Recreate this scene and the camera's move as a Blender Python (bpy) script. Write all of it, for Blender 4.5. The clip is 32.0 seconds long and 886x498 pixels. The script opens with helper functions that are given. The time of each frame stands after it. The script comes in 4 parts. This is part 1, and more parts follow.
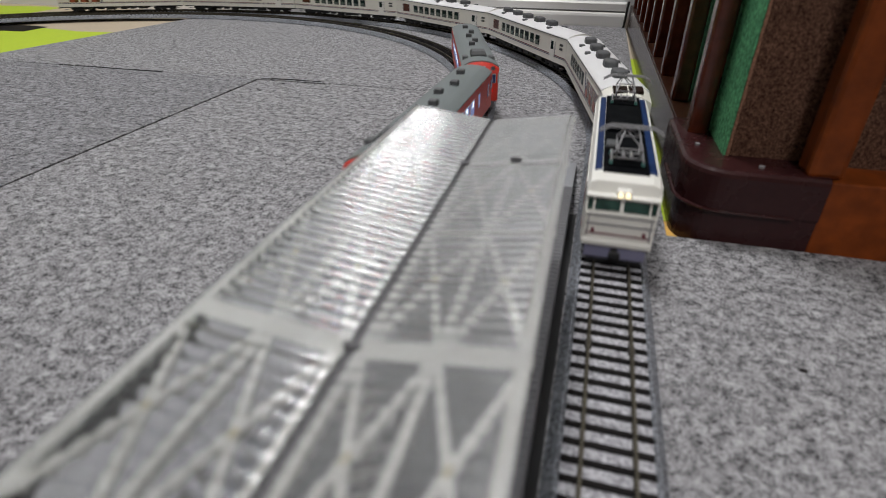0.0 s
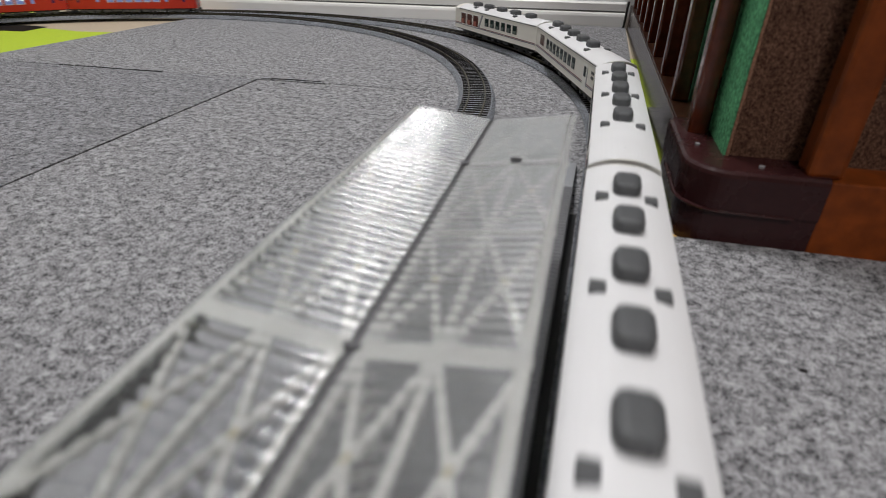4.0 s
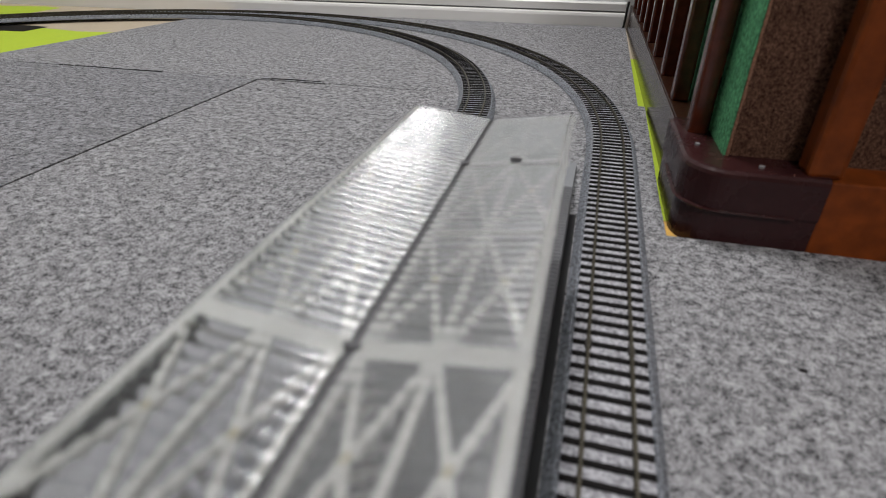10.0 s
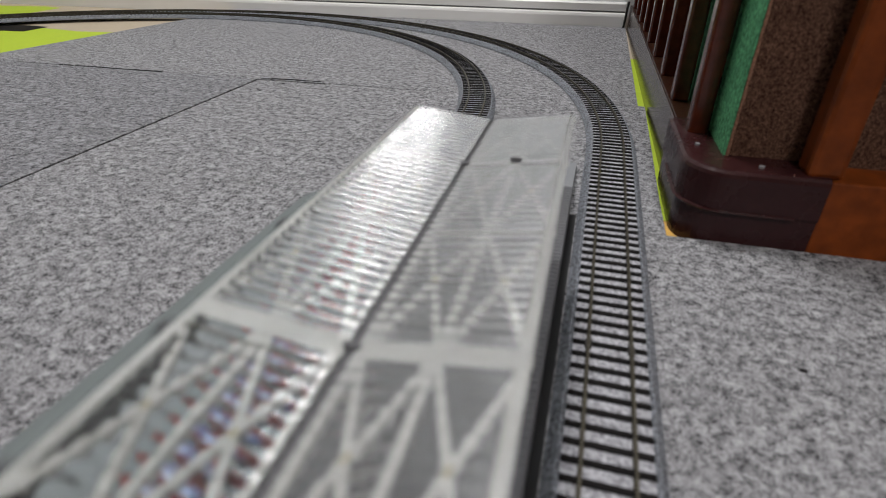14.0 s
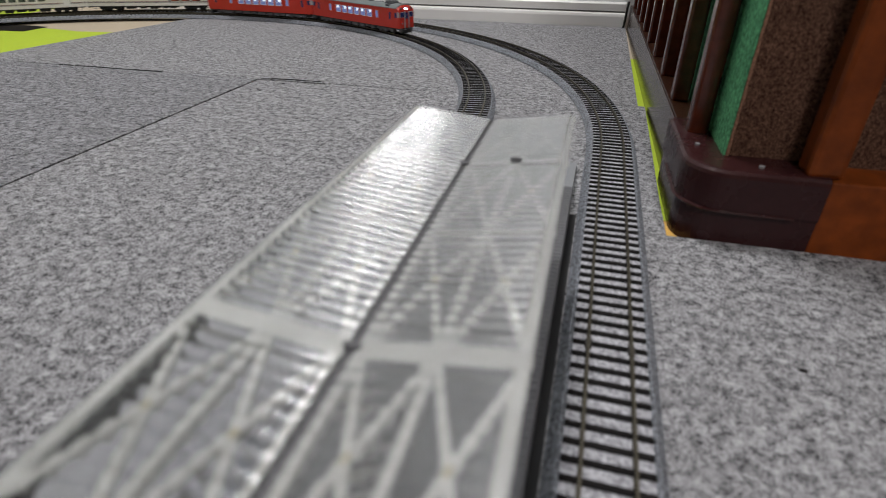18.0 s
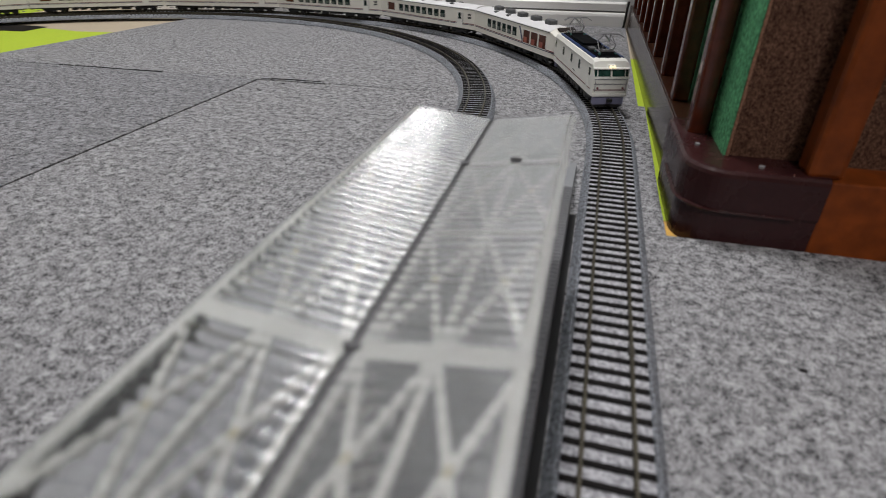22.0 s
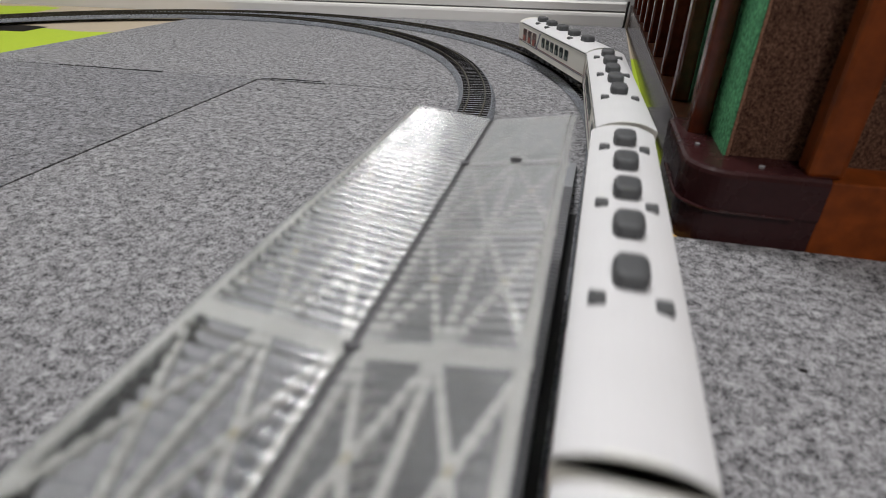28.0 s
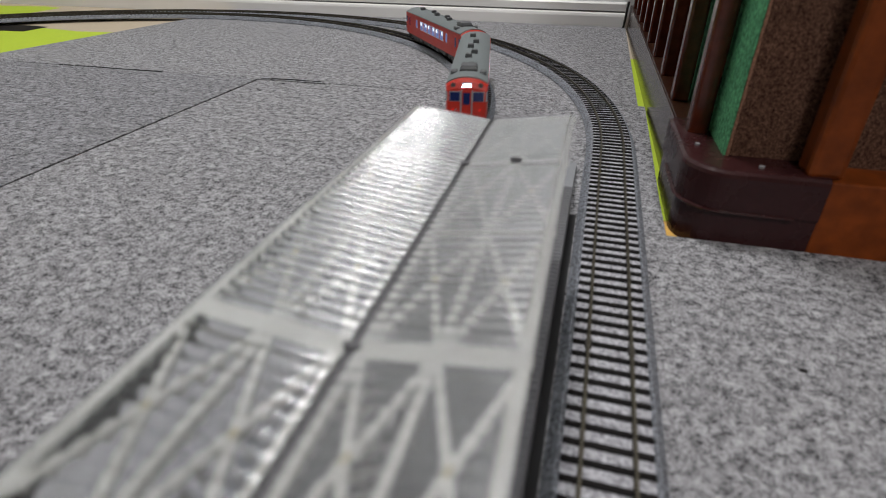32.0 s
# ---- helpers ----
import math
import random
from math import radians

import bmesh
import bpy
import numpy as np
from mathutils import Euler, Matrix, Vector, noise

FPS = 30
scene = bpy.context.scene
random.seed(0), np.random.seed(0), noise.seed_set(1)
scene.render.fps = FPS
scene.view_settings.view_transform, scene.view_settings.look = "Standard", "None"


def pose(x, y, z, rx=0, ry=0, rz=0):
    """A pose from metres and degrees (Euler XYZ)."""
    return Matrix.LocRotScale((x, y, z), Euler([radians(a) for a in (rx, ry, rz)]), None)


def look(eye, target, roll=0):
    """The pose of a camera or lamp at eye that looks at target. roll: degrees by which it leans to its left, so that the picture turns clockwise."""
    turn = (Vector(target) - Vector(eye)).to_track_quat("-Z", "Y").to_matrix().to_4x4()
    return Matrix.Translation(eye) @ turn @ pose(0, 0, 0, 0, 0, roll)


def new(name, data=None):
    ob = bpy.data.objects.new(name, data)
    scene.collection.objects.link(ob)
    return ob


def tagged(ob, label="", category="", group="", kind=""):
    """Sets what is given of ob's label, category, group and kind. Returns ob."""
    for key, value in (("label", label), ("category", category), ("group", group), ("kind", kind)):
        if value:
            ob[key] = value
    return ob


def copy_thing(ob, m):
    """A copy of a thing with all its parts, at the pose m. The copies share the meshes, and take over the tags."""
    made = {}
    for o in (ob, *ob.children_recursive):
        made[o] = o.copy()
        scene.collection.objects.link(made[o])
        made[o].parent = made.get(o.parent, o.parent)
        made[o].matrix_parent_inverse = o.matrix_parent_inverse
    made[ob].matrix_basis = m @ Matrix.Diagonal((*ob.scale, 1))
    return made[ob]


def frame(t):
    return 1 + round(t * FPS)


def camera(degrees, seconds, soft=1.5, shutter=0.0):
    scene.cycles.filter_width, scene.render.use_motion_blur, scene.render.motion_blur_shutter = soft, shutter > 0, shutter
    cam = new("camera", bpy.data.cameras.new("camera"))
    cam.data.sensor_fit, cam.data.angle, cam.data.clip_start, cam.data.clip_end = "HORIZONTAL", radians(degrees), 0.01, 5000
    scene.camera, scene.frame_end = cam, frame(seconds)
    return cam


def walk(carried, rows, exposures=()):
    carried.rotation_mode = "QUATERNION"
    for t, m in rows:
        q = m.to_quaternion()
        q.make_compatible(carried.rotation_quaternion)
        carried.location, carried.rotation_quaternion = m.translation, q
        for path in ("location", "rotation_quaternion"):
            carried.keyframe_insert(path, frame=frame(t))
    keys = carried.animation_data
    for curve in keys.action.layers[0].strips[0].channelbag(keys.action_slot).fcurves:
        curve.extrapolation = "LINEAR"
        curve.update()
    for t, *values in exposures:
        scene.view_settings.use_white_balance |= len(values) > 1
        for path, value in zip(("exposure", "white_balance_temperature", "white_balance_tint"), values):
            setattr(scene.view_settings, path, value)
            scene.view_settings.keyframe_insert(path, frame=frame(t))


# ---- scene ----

# One room floor in true size: a 16.5 mm gauge model railway on grey felt carpet tiles.
# x to the right, y along the straight track, z = 0 on the carpet.

# ---------------------------------------------------------------- camera
EYE = Vector((-0.02196, 0.0, 0.15479))
AIM = Vector((-0.22768, 0.83029, -0.50870))
cam = camera(79.40, 32.0, soft=0.75, shutter=0.5)
cam.data.dof.use_dof = True
cam.data.dof.focus_distance = 0.66
cam.data.dof.aperture_fstop = 10.5
HELD = look(EYE, EYE + AIM, 0.416)
walk(cam, [(0.0, HELD), (32.0, HELD)])

# ---------------------------------------------------------------- light
world = bpy.data.worlds.new("room_air")
scene.world = world
world.use_nodes = True
world.node_tree.nodes["Background"].inputs["Color"].default_value = (0.75, 0.85, 1.0, 1)
world.node_tree.nodes["Background"].inputs["Strength"].default_value = 0.002
scene.view_settings.exposure = -0.24


def disk_light(x, y, z, power, size, name):
    data = bpy.data.lights.new(name, "AREA")
    data.shape, data.size, data.energy = "DISK", size, power
    data.color = (1.0, 0.982, 0.985)
    ob = new(name, data)
    ob.matrix_world = pose(x, y, z)
    return ob


disk_light(-0.47, 0.80, 2.28, 36.0, 0.42, "ceiling_lamp_light")
# unseen fill from behind, added to brighten the faces turned to the camera
disk_light(0.45, -1.45, 2.28, 44.0, 0.42, "rear_fill_light")


# ---------------------------------------------------------------- materials
def mat(name, color, rough=0.5, metal=0.0, grain=0.0, grain_scale=400.0, blot=0.0, blot_scale=20.0, bump=0.0, bump_scale=600.0,
        glow=0.0, glow_color=None, spec=0.5, coat=0.0, vary=0.0):
    """A principled surface with fine grain, larger blotches and fine relief, all in metres."""
    m = bpy.data.materials.new(name)
    m.use_nodes = True
    nt = m.node_tree
    b = nt.nodes["Principled BSDF"]
    b.inputs["Roughness"].default_value = rough
    b.inputs["Metallic"].default_value = metal
    b.inputs["Specular IOR Level"].default_value = spec
    b.inputs["Coat Weight"].default_value = coat
    tc = nt.nodes.new("ShaderNodeTexCoord")
    last = None

    def noise_node(scale, detail=3.0):
        n = nt.nodes.new("ShaderNodeTexNoise")
        n.inputs["Scale"].default_value = scale
        n.inputs["Detail"].default_value = detail
        nt.links.new(tc.outputs["Object"], n.inputs["Vector"])
        return n

    col = nt.nodes.new("ShaderNodeRGB")
    col.outputs[0].default_value = (*color, 1)
    last = col.outputs[0]
    for amount, scale in ((grain, grain_scale), (blot, blot_scale)):
        if amount > 0:
            n = noise_node(scale)
            r = nt.nodes.new("ShaderNodeMapRange")
            r.inputs["From Min"].default_value, r.inputs["From Max"].default_value = 0.3, 0.7
            r.inputs["To Min"].default_value, r.inputs["To Max"].default_value = 1 - amount, 1 + amount
            nt.links.new(n.outputs["Fac"], r.inputs["Value"])
            mx = nt.nodes.new("ShaderNodeVectorMath")
            mx.operation = "SCALE"
            nt.links.new(last, mx.inputs[0])
            nt.links.new(r.outputs[0], mx.inputs["Scale"])
            last = mx.outputs[0]
    if vary > 0:
        oi = nt.nodes.new("ShaderNodeObjectInfo")
        r = nt.nodes.new("ShaderNodeMapRange")
        r.inputs["To Min"].default_value, r.inputs["To Max"].default_value = 1 - vary, 1 + vary
        nt.links.new(oi.outputs["Random"], r.inputs["Value"])
        mx = nt.nodes.new("ShaderNodeVectorMath")
        mx.operation = "SCALE"
        nt.links.new(last, mx.inputs[0])
        nt.links.new(r.outputs[0], mx.inputs["Scale"])
        last = mx.outputs[0]
    nt.links.new(last, b.inputs["Base Color"])
    if blot > 0:
        n = noise_node(blot_scale * 2.3)
        r = nt.nodes.new("ShaderNodeMapRange")
        r.inputs["To Min"].default_value, r.inputs["To Max"].default_value = max(0.02, rough * 0.8), min(1, rough * 1.25)
        nt.links.new(n.outputs["Fac"], r.inputs["Value"])
        nt.links.new(r.outputs[0], b.inputs["Roughness"])
    if bump > 0:
        n = noise_node(bump_scale, 4.0)
        bp = nt.nodes.new("ShaderNodeBump")
        bp.inputs["Strength"].default_value = bump
        bp.inputs["Distance"].default_value = 0.6 / bump_scale
        nt.links.new(n.outputs["Fac"], bp.inputs["Height"])
        nt.links.new(bp.outputs[0], b.inputs["Normal"])
    if glow > 0:
        b.inputs["Emission Color"].default_value = (*(glow_color or color), 1)
        b.inputs["Emission Strength"].default_value = glow
    return m


def felt(name, light, mid, dark, scale=1.0, squash=1.0, relief=0.0012):
    """Heathered needle felt: pale and dark fibres matted together in short streaks, with soft relief."""
    m = bpy.data.materials.new(name)
    m.use_nodes = True
    nt = m.node_tree
    b = nt.nodes["Principled BSDF"]
    b.inputs["Roughness"].default_value = 0.95
    b.inputs["Specular IOR Level"].default_value = 0.08
    geo = nt.nodes.new("ShaderNodeNewGeometry")

    def nz(size, detail, rough, dist=0.0, turn=0.0, flat=1.0):
        mp = nt.nodes.new("ShaderNodeMapping")
        mp.inputs["Scale"].default_value = (scale, scale * flat, scale)
        mp.inputs["Rotation"].default_value = (0, 0, turn)
        nt.links.new(geo.outputs["Position"], mp.inputs["Vector"])
        n = nt.nodes.new("ShaderNodeTexNoise")
        n.inputs["Scale"].default_value = size
        n.inputs["Detail"].default_value = detail
        n.inputs["Roughness"].default_value = rough
        n.inputs["Distortion"].default_value = dist
        nt.links.new(mp.outputs[0], n.inputs["Vector"])
        return n.outputs["Fac"]

    def calc(op, x, y):
        n = nt.nodes.new("ShaderNodeMath")
        n.operation = op
        for k, v in enumerate((x, y)):
            if isinstance(v, float):
                n.inputs[k].default_value = v
            else:
                nt.links.new(v, n.inputs[k])
        return n.outputs[0]

    # matted clumps, fibres of two lengths that lie across one another, and short fuzz
    clumps = calc("MULTIPLY", nz(170.0, 11.0, 0.82, 0.15, 0.05, squash), 0.44)
    fibres = calc("ADD", calc("MULTIPLY", nz(430.0, 5.0, 0.8, 0.5, 0.25, squash * 1.25), 0.18), calc("MULTIPLY", nz(560.0, 5.0, 0.8, 0.5, -0.5, squash * 1.15), 0.16))
    streak = calc("ADD", calc("ADD", clumps, fibres), calc("MULTIPLY", nz(900.0, 3.0, 0.8), 0.22))
    ramp = nt.nodes.new("ShaderNodeValToRGB")
    els = ramp.color_ramp.elements
    els[0].position, els[0].color = 0.448, (*dark, 1)
    els[1].position, els[1].color = 0.556, (*light, 1)
    e = els.new(0.494)
    e.color = (*mid, 1)
    nt.links.new(streak, ramp.inputs[0])
    r = nt.nodes.new("ShaderNodeMapRange")
    r.inputs["From Min"].default_value, r.inputs["From Max"].default_value = 0.3, 0.7
    r.inputs["To Min"].default_value, r.inputs["To Max"].default_value = 0.82, 1.18
    nt.links.new(nz(45.0, 5.0, 0.7), r.inputs["Value"])
    mx = nt.nodes.new("ShaderNodeVectorMath")
    mx.operation = "SCALE"
    nt.links.new(ramp.outputs[0], mx.inputs[0])
    nt.links.new(r.outputs[0], mx.inputs["Scale"])
    nt.links.new(mx.outputs[0], b.inputs["Base Color"])
    bp = nt.nodes.new("ShaderNodeBump")
    bp.inputs["Strength"].default_value = 0.6
    bp.inputs["Distance"].default_value = relief
    nt.links.new(streak, bp.inputs["Height"])
    nt.links.new(bp.outputs[0], b.inputs["Normal"])
    return m


def clear_sheet(name, milk, rough):
    """Ribbed clear acrylic: it bends the light that passes, mirrors at flat angles; milk mixes in a pale haze."""
    m = bpy.data.materials.new(name)
    m.use_nodes = True
    nt = m.node_tree
    b = nt.nodes["Principled BSDF"]
    b.inputs["Base Color"].default_value = (0.93, 0.95, 0.965, 1)
    b.inputs["Transmission Weight"].default_value = 1.0
    b.inputs["IOR"].default_value = 1.49
    tc = nt.nodes.new("ShaderNodeTexCoord")
    n = nt.nodes.new("ShaderNodeTexNoise")
    n.inputs["Scale"].default_value, n.inputs["Detail"].default_value = 55.0, 5.0
    nt.links.new(tc.outputs["Object"], n.inputs["Vector"])
    r = nt.nodes.new("ShaderNodeMapRange")
    r.inputs["From Min"].default_value, r.inputs["From Max"].default_value = 0.3, 0.7
    r.inputs["To Min"].default_value, r.inputs["To Max"].default_value = rough * 0.85, rough * 1.2
    nt.links.new(n.outputs["Fac"], r.inputs["Value"])
    nt.links.new(r.outputs[0], b.inputs["Roughness"])
    d = nt.nodes.new("ShaderNodeBsdfDiffuse")
    d.inputs["Color"].default_value = (0.78, 0.79, 0.80, 1)
    w = nt.nodes.new("ShaderNodeMapRange")
    w.inputs["From Min"].default_value, w.inputs["From Max"].default_value = 0.3, 0.7
    w.inputs["To Min"].default_value, w.inputs["To Max"].default_value = milk * 0.75, milk * 1.25
    nt.links.new(n.outputs["Fac"], w.inputs["Value"])
    mix = nt.nodes.new("ShaderNodeMixShader")
    nt.links.new(w.outputs[0], mix.inputs[0])
    nt.links.new(b.outputs[0], mix.inputs[1])
    nt.links.new(d.outputs[0], mix.inputs[2])
    nt.links.new(mix.outputs[0], nt.nodes["Material Output"].inputs["Surface"])
    return m


FELT = felt("grey_felt", (0.46, 0.46, 0.475), (0.235, 0.234, 0.243), (0.030, 0.030, 0.033), 1.0)
FELT_DARKER = felt("grey_felt_darker", (0.39, 0.39, 0.41), (0.198, 0.199, 0.210), (0.022, 0.022, 0.025), 1.0)
BALLAST_TOP = mat("ballast_between_sleepers", (0.36, 0.36, 0.385), 0.9, grain=0.6, grain_scale=700, bump=0.6, bump_scale=1200)
BALLAST = mat("ballast_grey", (0.195, 0.208, 0.232), 0.85, grain=0.85, grain_scale=620, blot=0.1, blot_scale=60, bump=0.8, bump_scale=1400)
SLEEPER = mat("sleeper_black", (0.0095, 0.0085, 0.0085), 0.8, grain=0.2, grain_scale=900, vary=0.25, spec=0.14)
RAIL = mat("rail_steel", (0.085, 0.076, 0.055), 0.42, metal=0.6, grain=0.2, grain_scale=700)
MAT_LIME = mat("mat_lime", (0.44, 0.58, 0.025), 0.7, grain=0.06, grain_scale=250, bump=0.3, bump_scale=250)
MAT_BEIGE = mat("mat_beige", (0.50, 0.42, 0.31), 0.7, grain=0.06, grain_scale=250, bump=0.3, bump_scale=250)
MAT_BLACK = mat("mat_black", (0.014, 0.012, 0.011), 0.8, grain=0.1, grain_scale=250, spec=0.1)
MAT_ORANGE = mat("mat_orange", (0.65, 0.38, 0.08), 0.7, grain=0.06, grain_scale=250)
WALL_PAINT = mat("wall_paper", (0.76, 0.78, 0.80), 0.8, blot=0.03, blot_scale=3, bump=0.15, bump_scale=300)
# for unseen walls: a dim brown that keeps bright reflections off the fence
WALL_DIM = mat("unseen_dim_wall", (0.17, 0.12, 0.085), 0.6, grain=0.1, grain_scale=60, blot=0.1, blot_scale=3)
BOARD_WHITE = mat("baseboard_white", (0.86, 0.855, 0.83), 0.35, blot=0.04, blot_scale=8)
GROOVE = mat("baseboard_groove", (0.36, 0.36, 0.36), 0.7)
JOINT_SHADE = mat("carpet_joint_shade", (0.03, 0.03, 0.032), 0.9, grain=0.2, grain_scale=300)
SUBFLOOR = mat("room_floor_wood", (0.36, 0.23, 0.13), 0.5, grain=0.15, grain_scale=40, blot=0.1, blot_scale=4)
WOOD_DARK = mat("stained_wood_dark", (0.075, 0.0130, 0.0045), 0.15, grain=0.3, grain_scale=120, blot=0.3, blot_scale=14, spec=0.55)
BASE_TOP = mat("dusty_base_top", (0.030, 0.009, 0.0035), 0.28, grain=0.95, grain_scale=640, bump=0.5, bump_scale=500)
WOOD_BROWN = mat("stained_wood_brown", (0.185, 0.040, 0.006), 0.40, grain=0.25, grain_scale=110, blot=0.3, blot_scale=12, spec=0.25)
CAP_PLASTIC = mat("brown_cap_plastic", (0.034, 0.0105, 0.0112), 0.26, grain=0.08, grain_scale=300, blot=0.12, blot_scale=25, bump=0.1, bump_scale=800, spec=0.32)
BOARD_SIDE = mat("fence_board_side", (0.040, 0.022, 0.018), 0.18, grain=0.15, grain_scale=120, blot=0.12, blot_scale=12, coat=0.1)
FABRIC_BROWN = felt("brown_carpet", (0.270, 0.148, 0.100), (0.098, 0.049, 0.032), (0.024, 0.011, 0.007), 3.6, 1.0, 0.005)
FELT_GREEN = mat("green_felt", (0.095, 0.31, 0.150), 0.95, grain=0.55, grain_scale=380, blot=0.15, blot_scale=40, bump=0.5, bump_scale=900, spec=0.1)
RAW_EDGE = mat("raw_carpet_edge", (0.24, 0.13, 0.085), 0.95, grain=0.4, grain_scale=700, spec=0.1)
BLACK_RUBBER = mat("black_rubber", (0.012, 0.012, 0.012), 0.5)
SHEET = clear_sheet("clear_plastic_sheet", 0.012, 0.09)
# right sheet: its pale sheen is put in as milk, highlights muted by roughness
SHEET_HAZY = clear_sheet("hazy_plastic_sheet", 0.075, 0.20)
TRUSS = mat("truss_off_white", (0.66, 0.65, 0.60), 0.5, grain=0.05, grain_scale=300, blot=0.08, blot_scale=60)
GLUE = mat("yellowed_glue", (0.62, 0.55, 0.33), 0.4, grain=0.1, grain_scale=500)
PLATFORM = mat("platform_grey", (0.115, 0.117, 0.125), 0.6, grain=0.1, grain_scale=800, blot=0.06, blot_scale=40)
PLATFORM_TOP = mat("platform_top_grey", (0.026, 0.028, 0.033), 0.6, grain=0.12, grain_scale=900, blot=0.06, blot_scale=40)
RAMP = mat("platform_ramp_grey", (0.25, 0.26, 0.275), 0.6, grain=0.08, grain_scale=700)
CREAM = mat("cream_paint", (0.80, 0.795, 0.745), 0.4, blot=0.03, blot_scale=40)
COACH_CREAM = mat("coach_cream", (0.78, 0.76, 0.69), 0.42, blot=0.02, blot_scale=40)
ROOF_LINE = mat("coach_roof_line", (0.13, 0.13, 0.13), 0.6)
SEAT_RED = mat("seat_red_behind_glass", (0.30, 0.06, 0.03), 0.35)
SEAT_GREEN = mat("seat_green_behind_glass", (0.075, 0.10, 0.085), 0.3)
COACH_WHITE = mat("coach_white", (0.72, 0.72, 0.73), 0.5, blot=0.02, blot_scale=40)
STRIPE_MAROON = mat("stripe_maroon", (0.16, 0.03, 0.045), 0.45)
STRIPE_NAVY = mat("stripe_navy", (0.02, 0.025, 0.09), 0.45)
GLASS_DARK = mat("window_dark_green", (0.012, 0.024, 0.022), 0.25, spec=0.12)
GLASS_BROWN = mat("window_brown_interior", (0.085, 0.024, 0.014), 0.2)
WINDOW_FRAME = mat("window_frame_dark", (0.05, 0.05, 0.05), 0.4)
AC_GREY = mat("roof_unit_grey", (0.075, 0.078, 0.082), 0.55, grain=0.06, grain_scale=900, vary=0.06)
UNDER_BLACK = mat("underframe_black", (0.012, 0.012, 0.013), 0.55)
UNDER_GREY = mat("underframe_grey", (0.10, 0.10, 0.105), 0.5)
END_GLASS = mat("end_window_dark", (0.022, 0.014, 0.011), 0.25, spec=0.2)
WHEEL = mat("wheel_metal", (0.08, 0.075, 0.07), 0.35, metal=0.8)
LOCO_BLUE = mat("loco_blue", (0.006, 0.026, 0.10), 0.45, spec=0.25, blot=0.08, blot_scale=60)
LOCO_DECK = mat("loco_roof_black", (0.0025, 0.003, 0.004), 0.8, blot=0.2, blot_scale=60, spec=0.06)
LOCO_SKIRT = mat("loco_skirt_lavender", (0.20, 0.20, 0.30), 0.5)
PANTO = mat("pantograph_metal", (0.30, 0.30, 0.31), 0.55, metal=0.35)
WINDSCREEN = mat("green_tinted_windscreen", (0.022, 0.062, 0.052), 0.12, blot=0.5, blot_scale=160)
INSULATOR = mat("insulator_green", (0.10, 0.28, 0.24), 0.4)
HEADLAMP = mat("warm_headlamp", (1.0, 0.85, 0.55), 0.2, glow=1.7, glow_color=(1.0, 0.82, 0.5))
RED_PAINT = mat("vermilion_paint", (0.52, 0.026, 0.012), 0.40, blot=0.05, blot_scale=40)
ROOF_GREY = mat("railcar_roof_grey", (0.155, 0.178, 0.180), 0.65, grain=0.05, grain_scale=900)
LIT_WINDOW = mat("lit_window", (0.10, 0.13, 0.30), 0.1, glow=0.30, glow_color=(0.36, 0.46, 1.0))
LIT_PATCH = mat("lit_window_bright", (0.9, 0.95, 1.0), 0.1, glow=1.5, glow_color=(0.72, 0.84, 1.0))
BLUE_WINDOW = mat("blue_window", (0.004, 0.007, 0.03), 0.12, glow=0.03, glow_color=(0.1, 0.2, 1.0))
LED_GLASS = mat("headlamp_glass_lit", (0.9, 0.93, 1.0), 0.2, glow=30.0, glow_color=(0.8, 0.87, 1.0))
LED_WHITE = mat("led_headlamp", (1, 1, 1), 0.1, glow=60.0, glow_color=(0.45, 0.64, 1.0))
SASH_WHITE = mat("pale_window_sash", (0.72, 0.74, 0.80), 0.35)
CAB_SILVER = mat("silver_cab_corner", (0.55, 0.57, 0.60), 0.25, metal=0.5)
LAMP_DARK = mat("unlit_lamp", (0.12, 0.10, 0.09), 0.2)
TAIL_RED = mat("tail_lamp_red", (0.7, 0.02, 0.02), 0.2, glow=0.35, glow_color=(1, 0.03, 0.02))
PILLAR_GREY = mat("gangway_grey", (0.33, 0.33, 0.33), 0.4)


# ---------------------------------------------------------------- mesh helpers
def empty(name, m, label="", category="", group="", kind=""):
    ob = new(name)
    ob.empty_display_size = 0.02
    ob.matrix_world = m
    return tagged(ob, label, category, group, kind)


def mesh_of(bm, material, smooth=False, name="mesh"):
    me = bpy.data.meshes.new(name)
    bmesh.ops.recalc_face_normals(bm, faces=bm.faces[:])
    bm.to_mesh(me)
    bm.free()
    me.materials.append(material)
    if smooth:
        for p in me.polygons:
            p.use_smooth = True
    return me


def part(name, bm, material, parent, label="", smooth=False):
    ob = new(name, mesh_of(bm, material, smooth, name))
    ob.parent = parent
    return tagged(ob, label)


def shared(name, me, parent, m=None):
    ob = new(name, me)
    ob.parent = parent
    if m is not None:
        ob.matrix_basis = m
    return ob


def box(x0, x1, y0, y1, z0, z1, bevel=0.0, seg=2, bm=None):
    bm = bm or bmesh.new()
    vs = [bm.verts.new((x, y, z)) for x in (x0, x1) for y in (y0, y1) for z in (z0, z1)]
    fs = [bm.faces.new([vs[i] for i in f]) for f in ((0, 1, 3, 2), (4, 6, 7, 5), (0, 4, 5, 1), (2, 3, 7, 6), (0, 2, 6, 4), (1, 5, 7, 3))]
    if bevel > 0:
        es = list({e for f in fs for e in f.edges})
        bmesh.ops.bevel(bm, geom=es, offset=bevel, segments=seg, profile=0.5, affect="EDGES")
    return bm


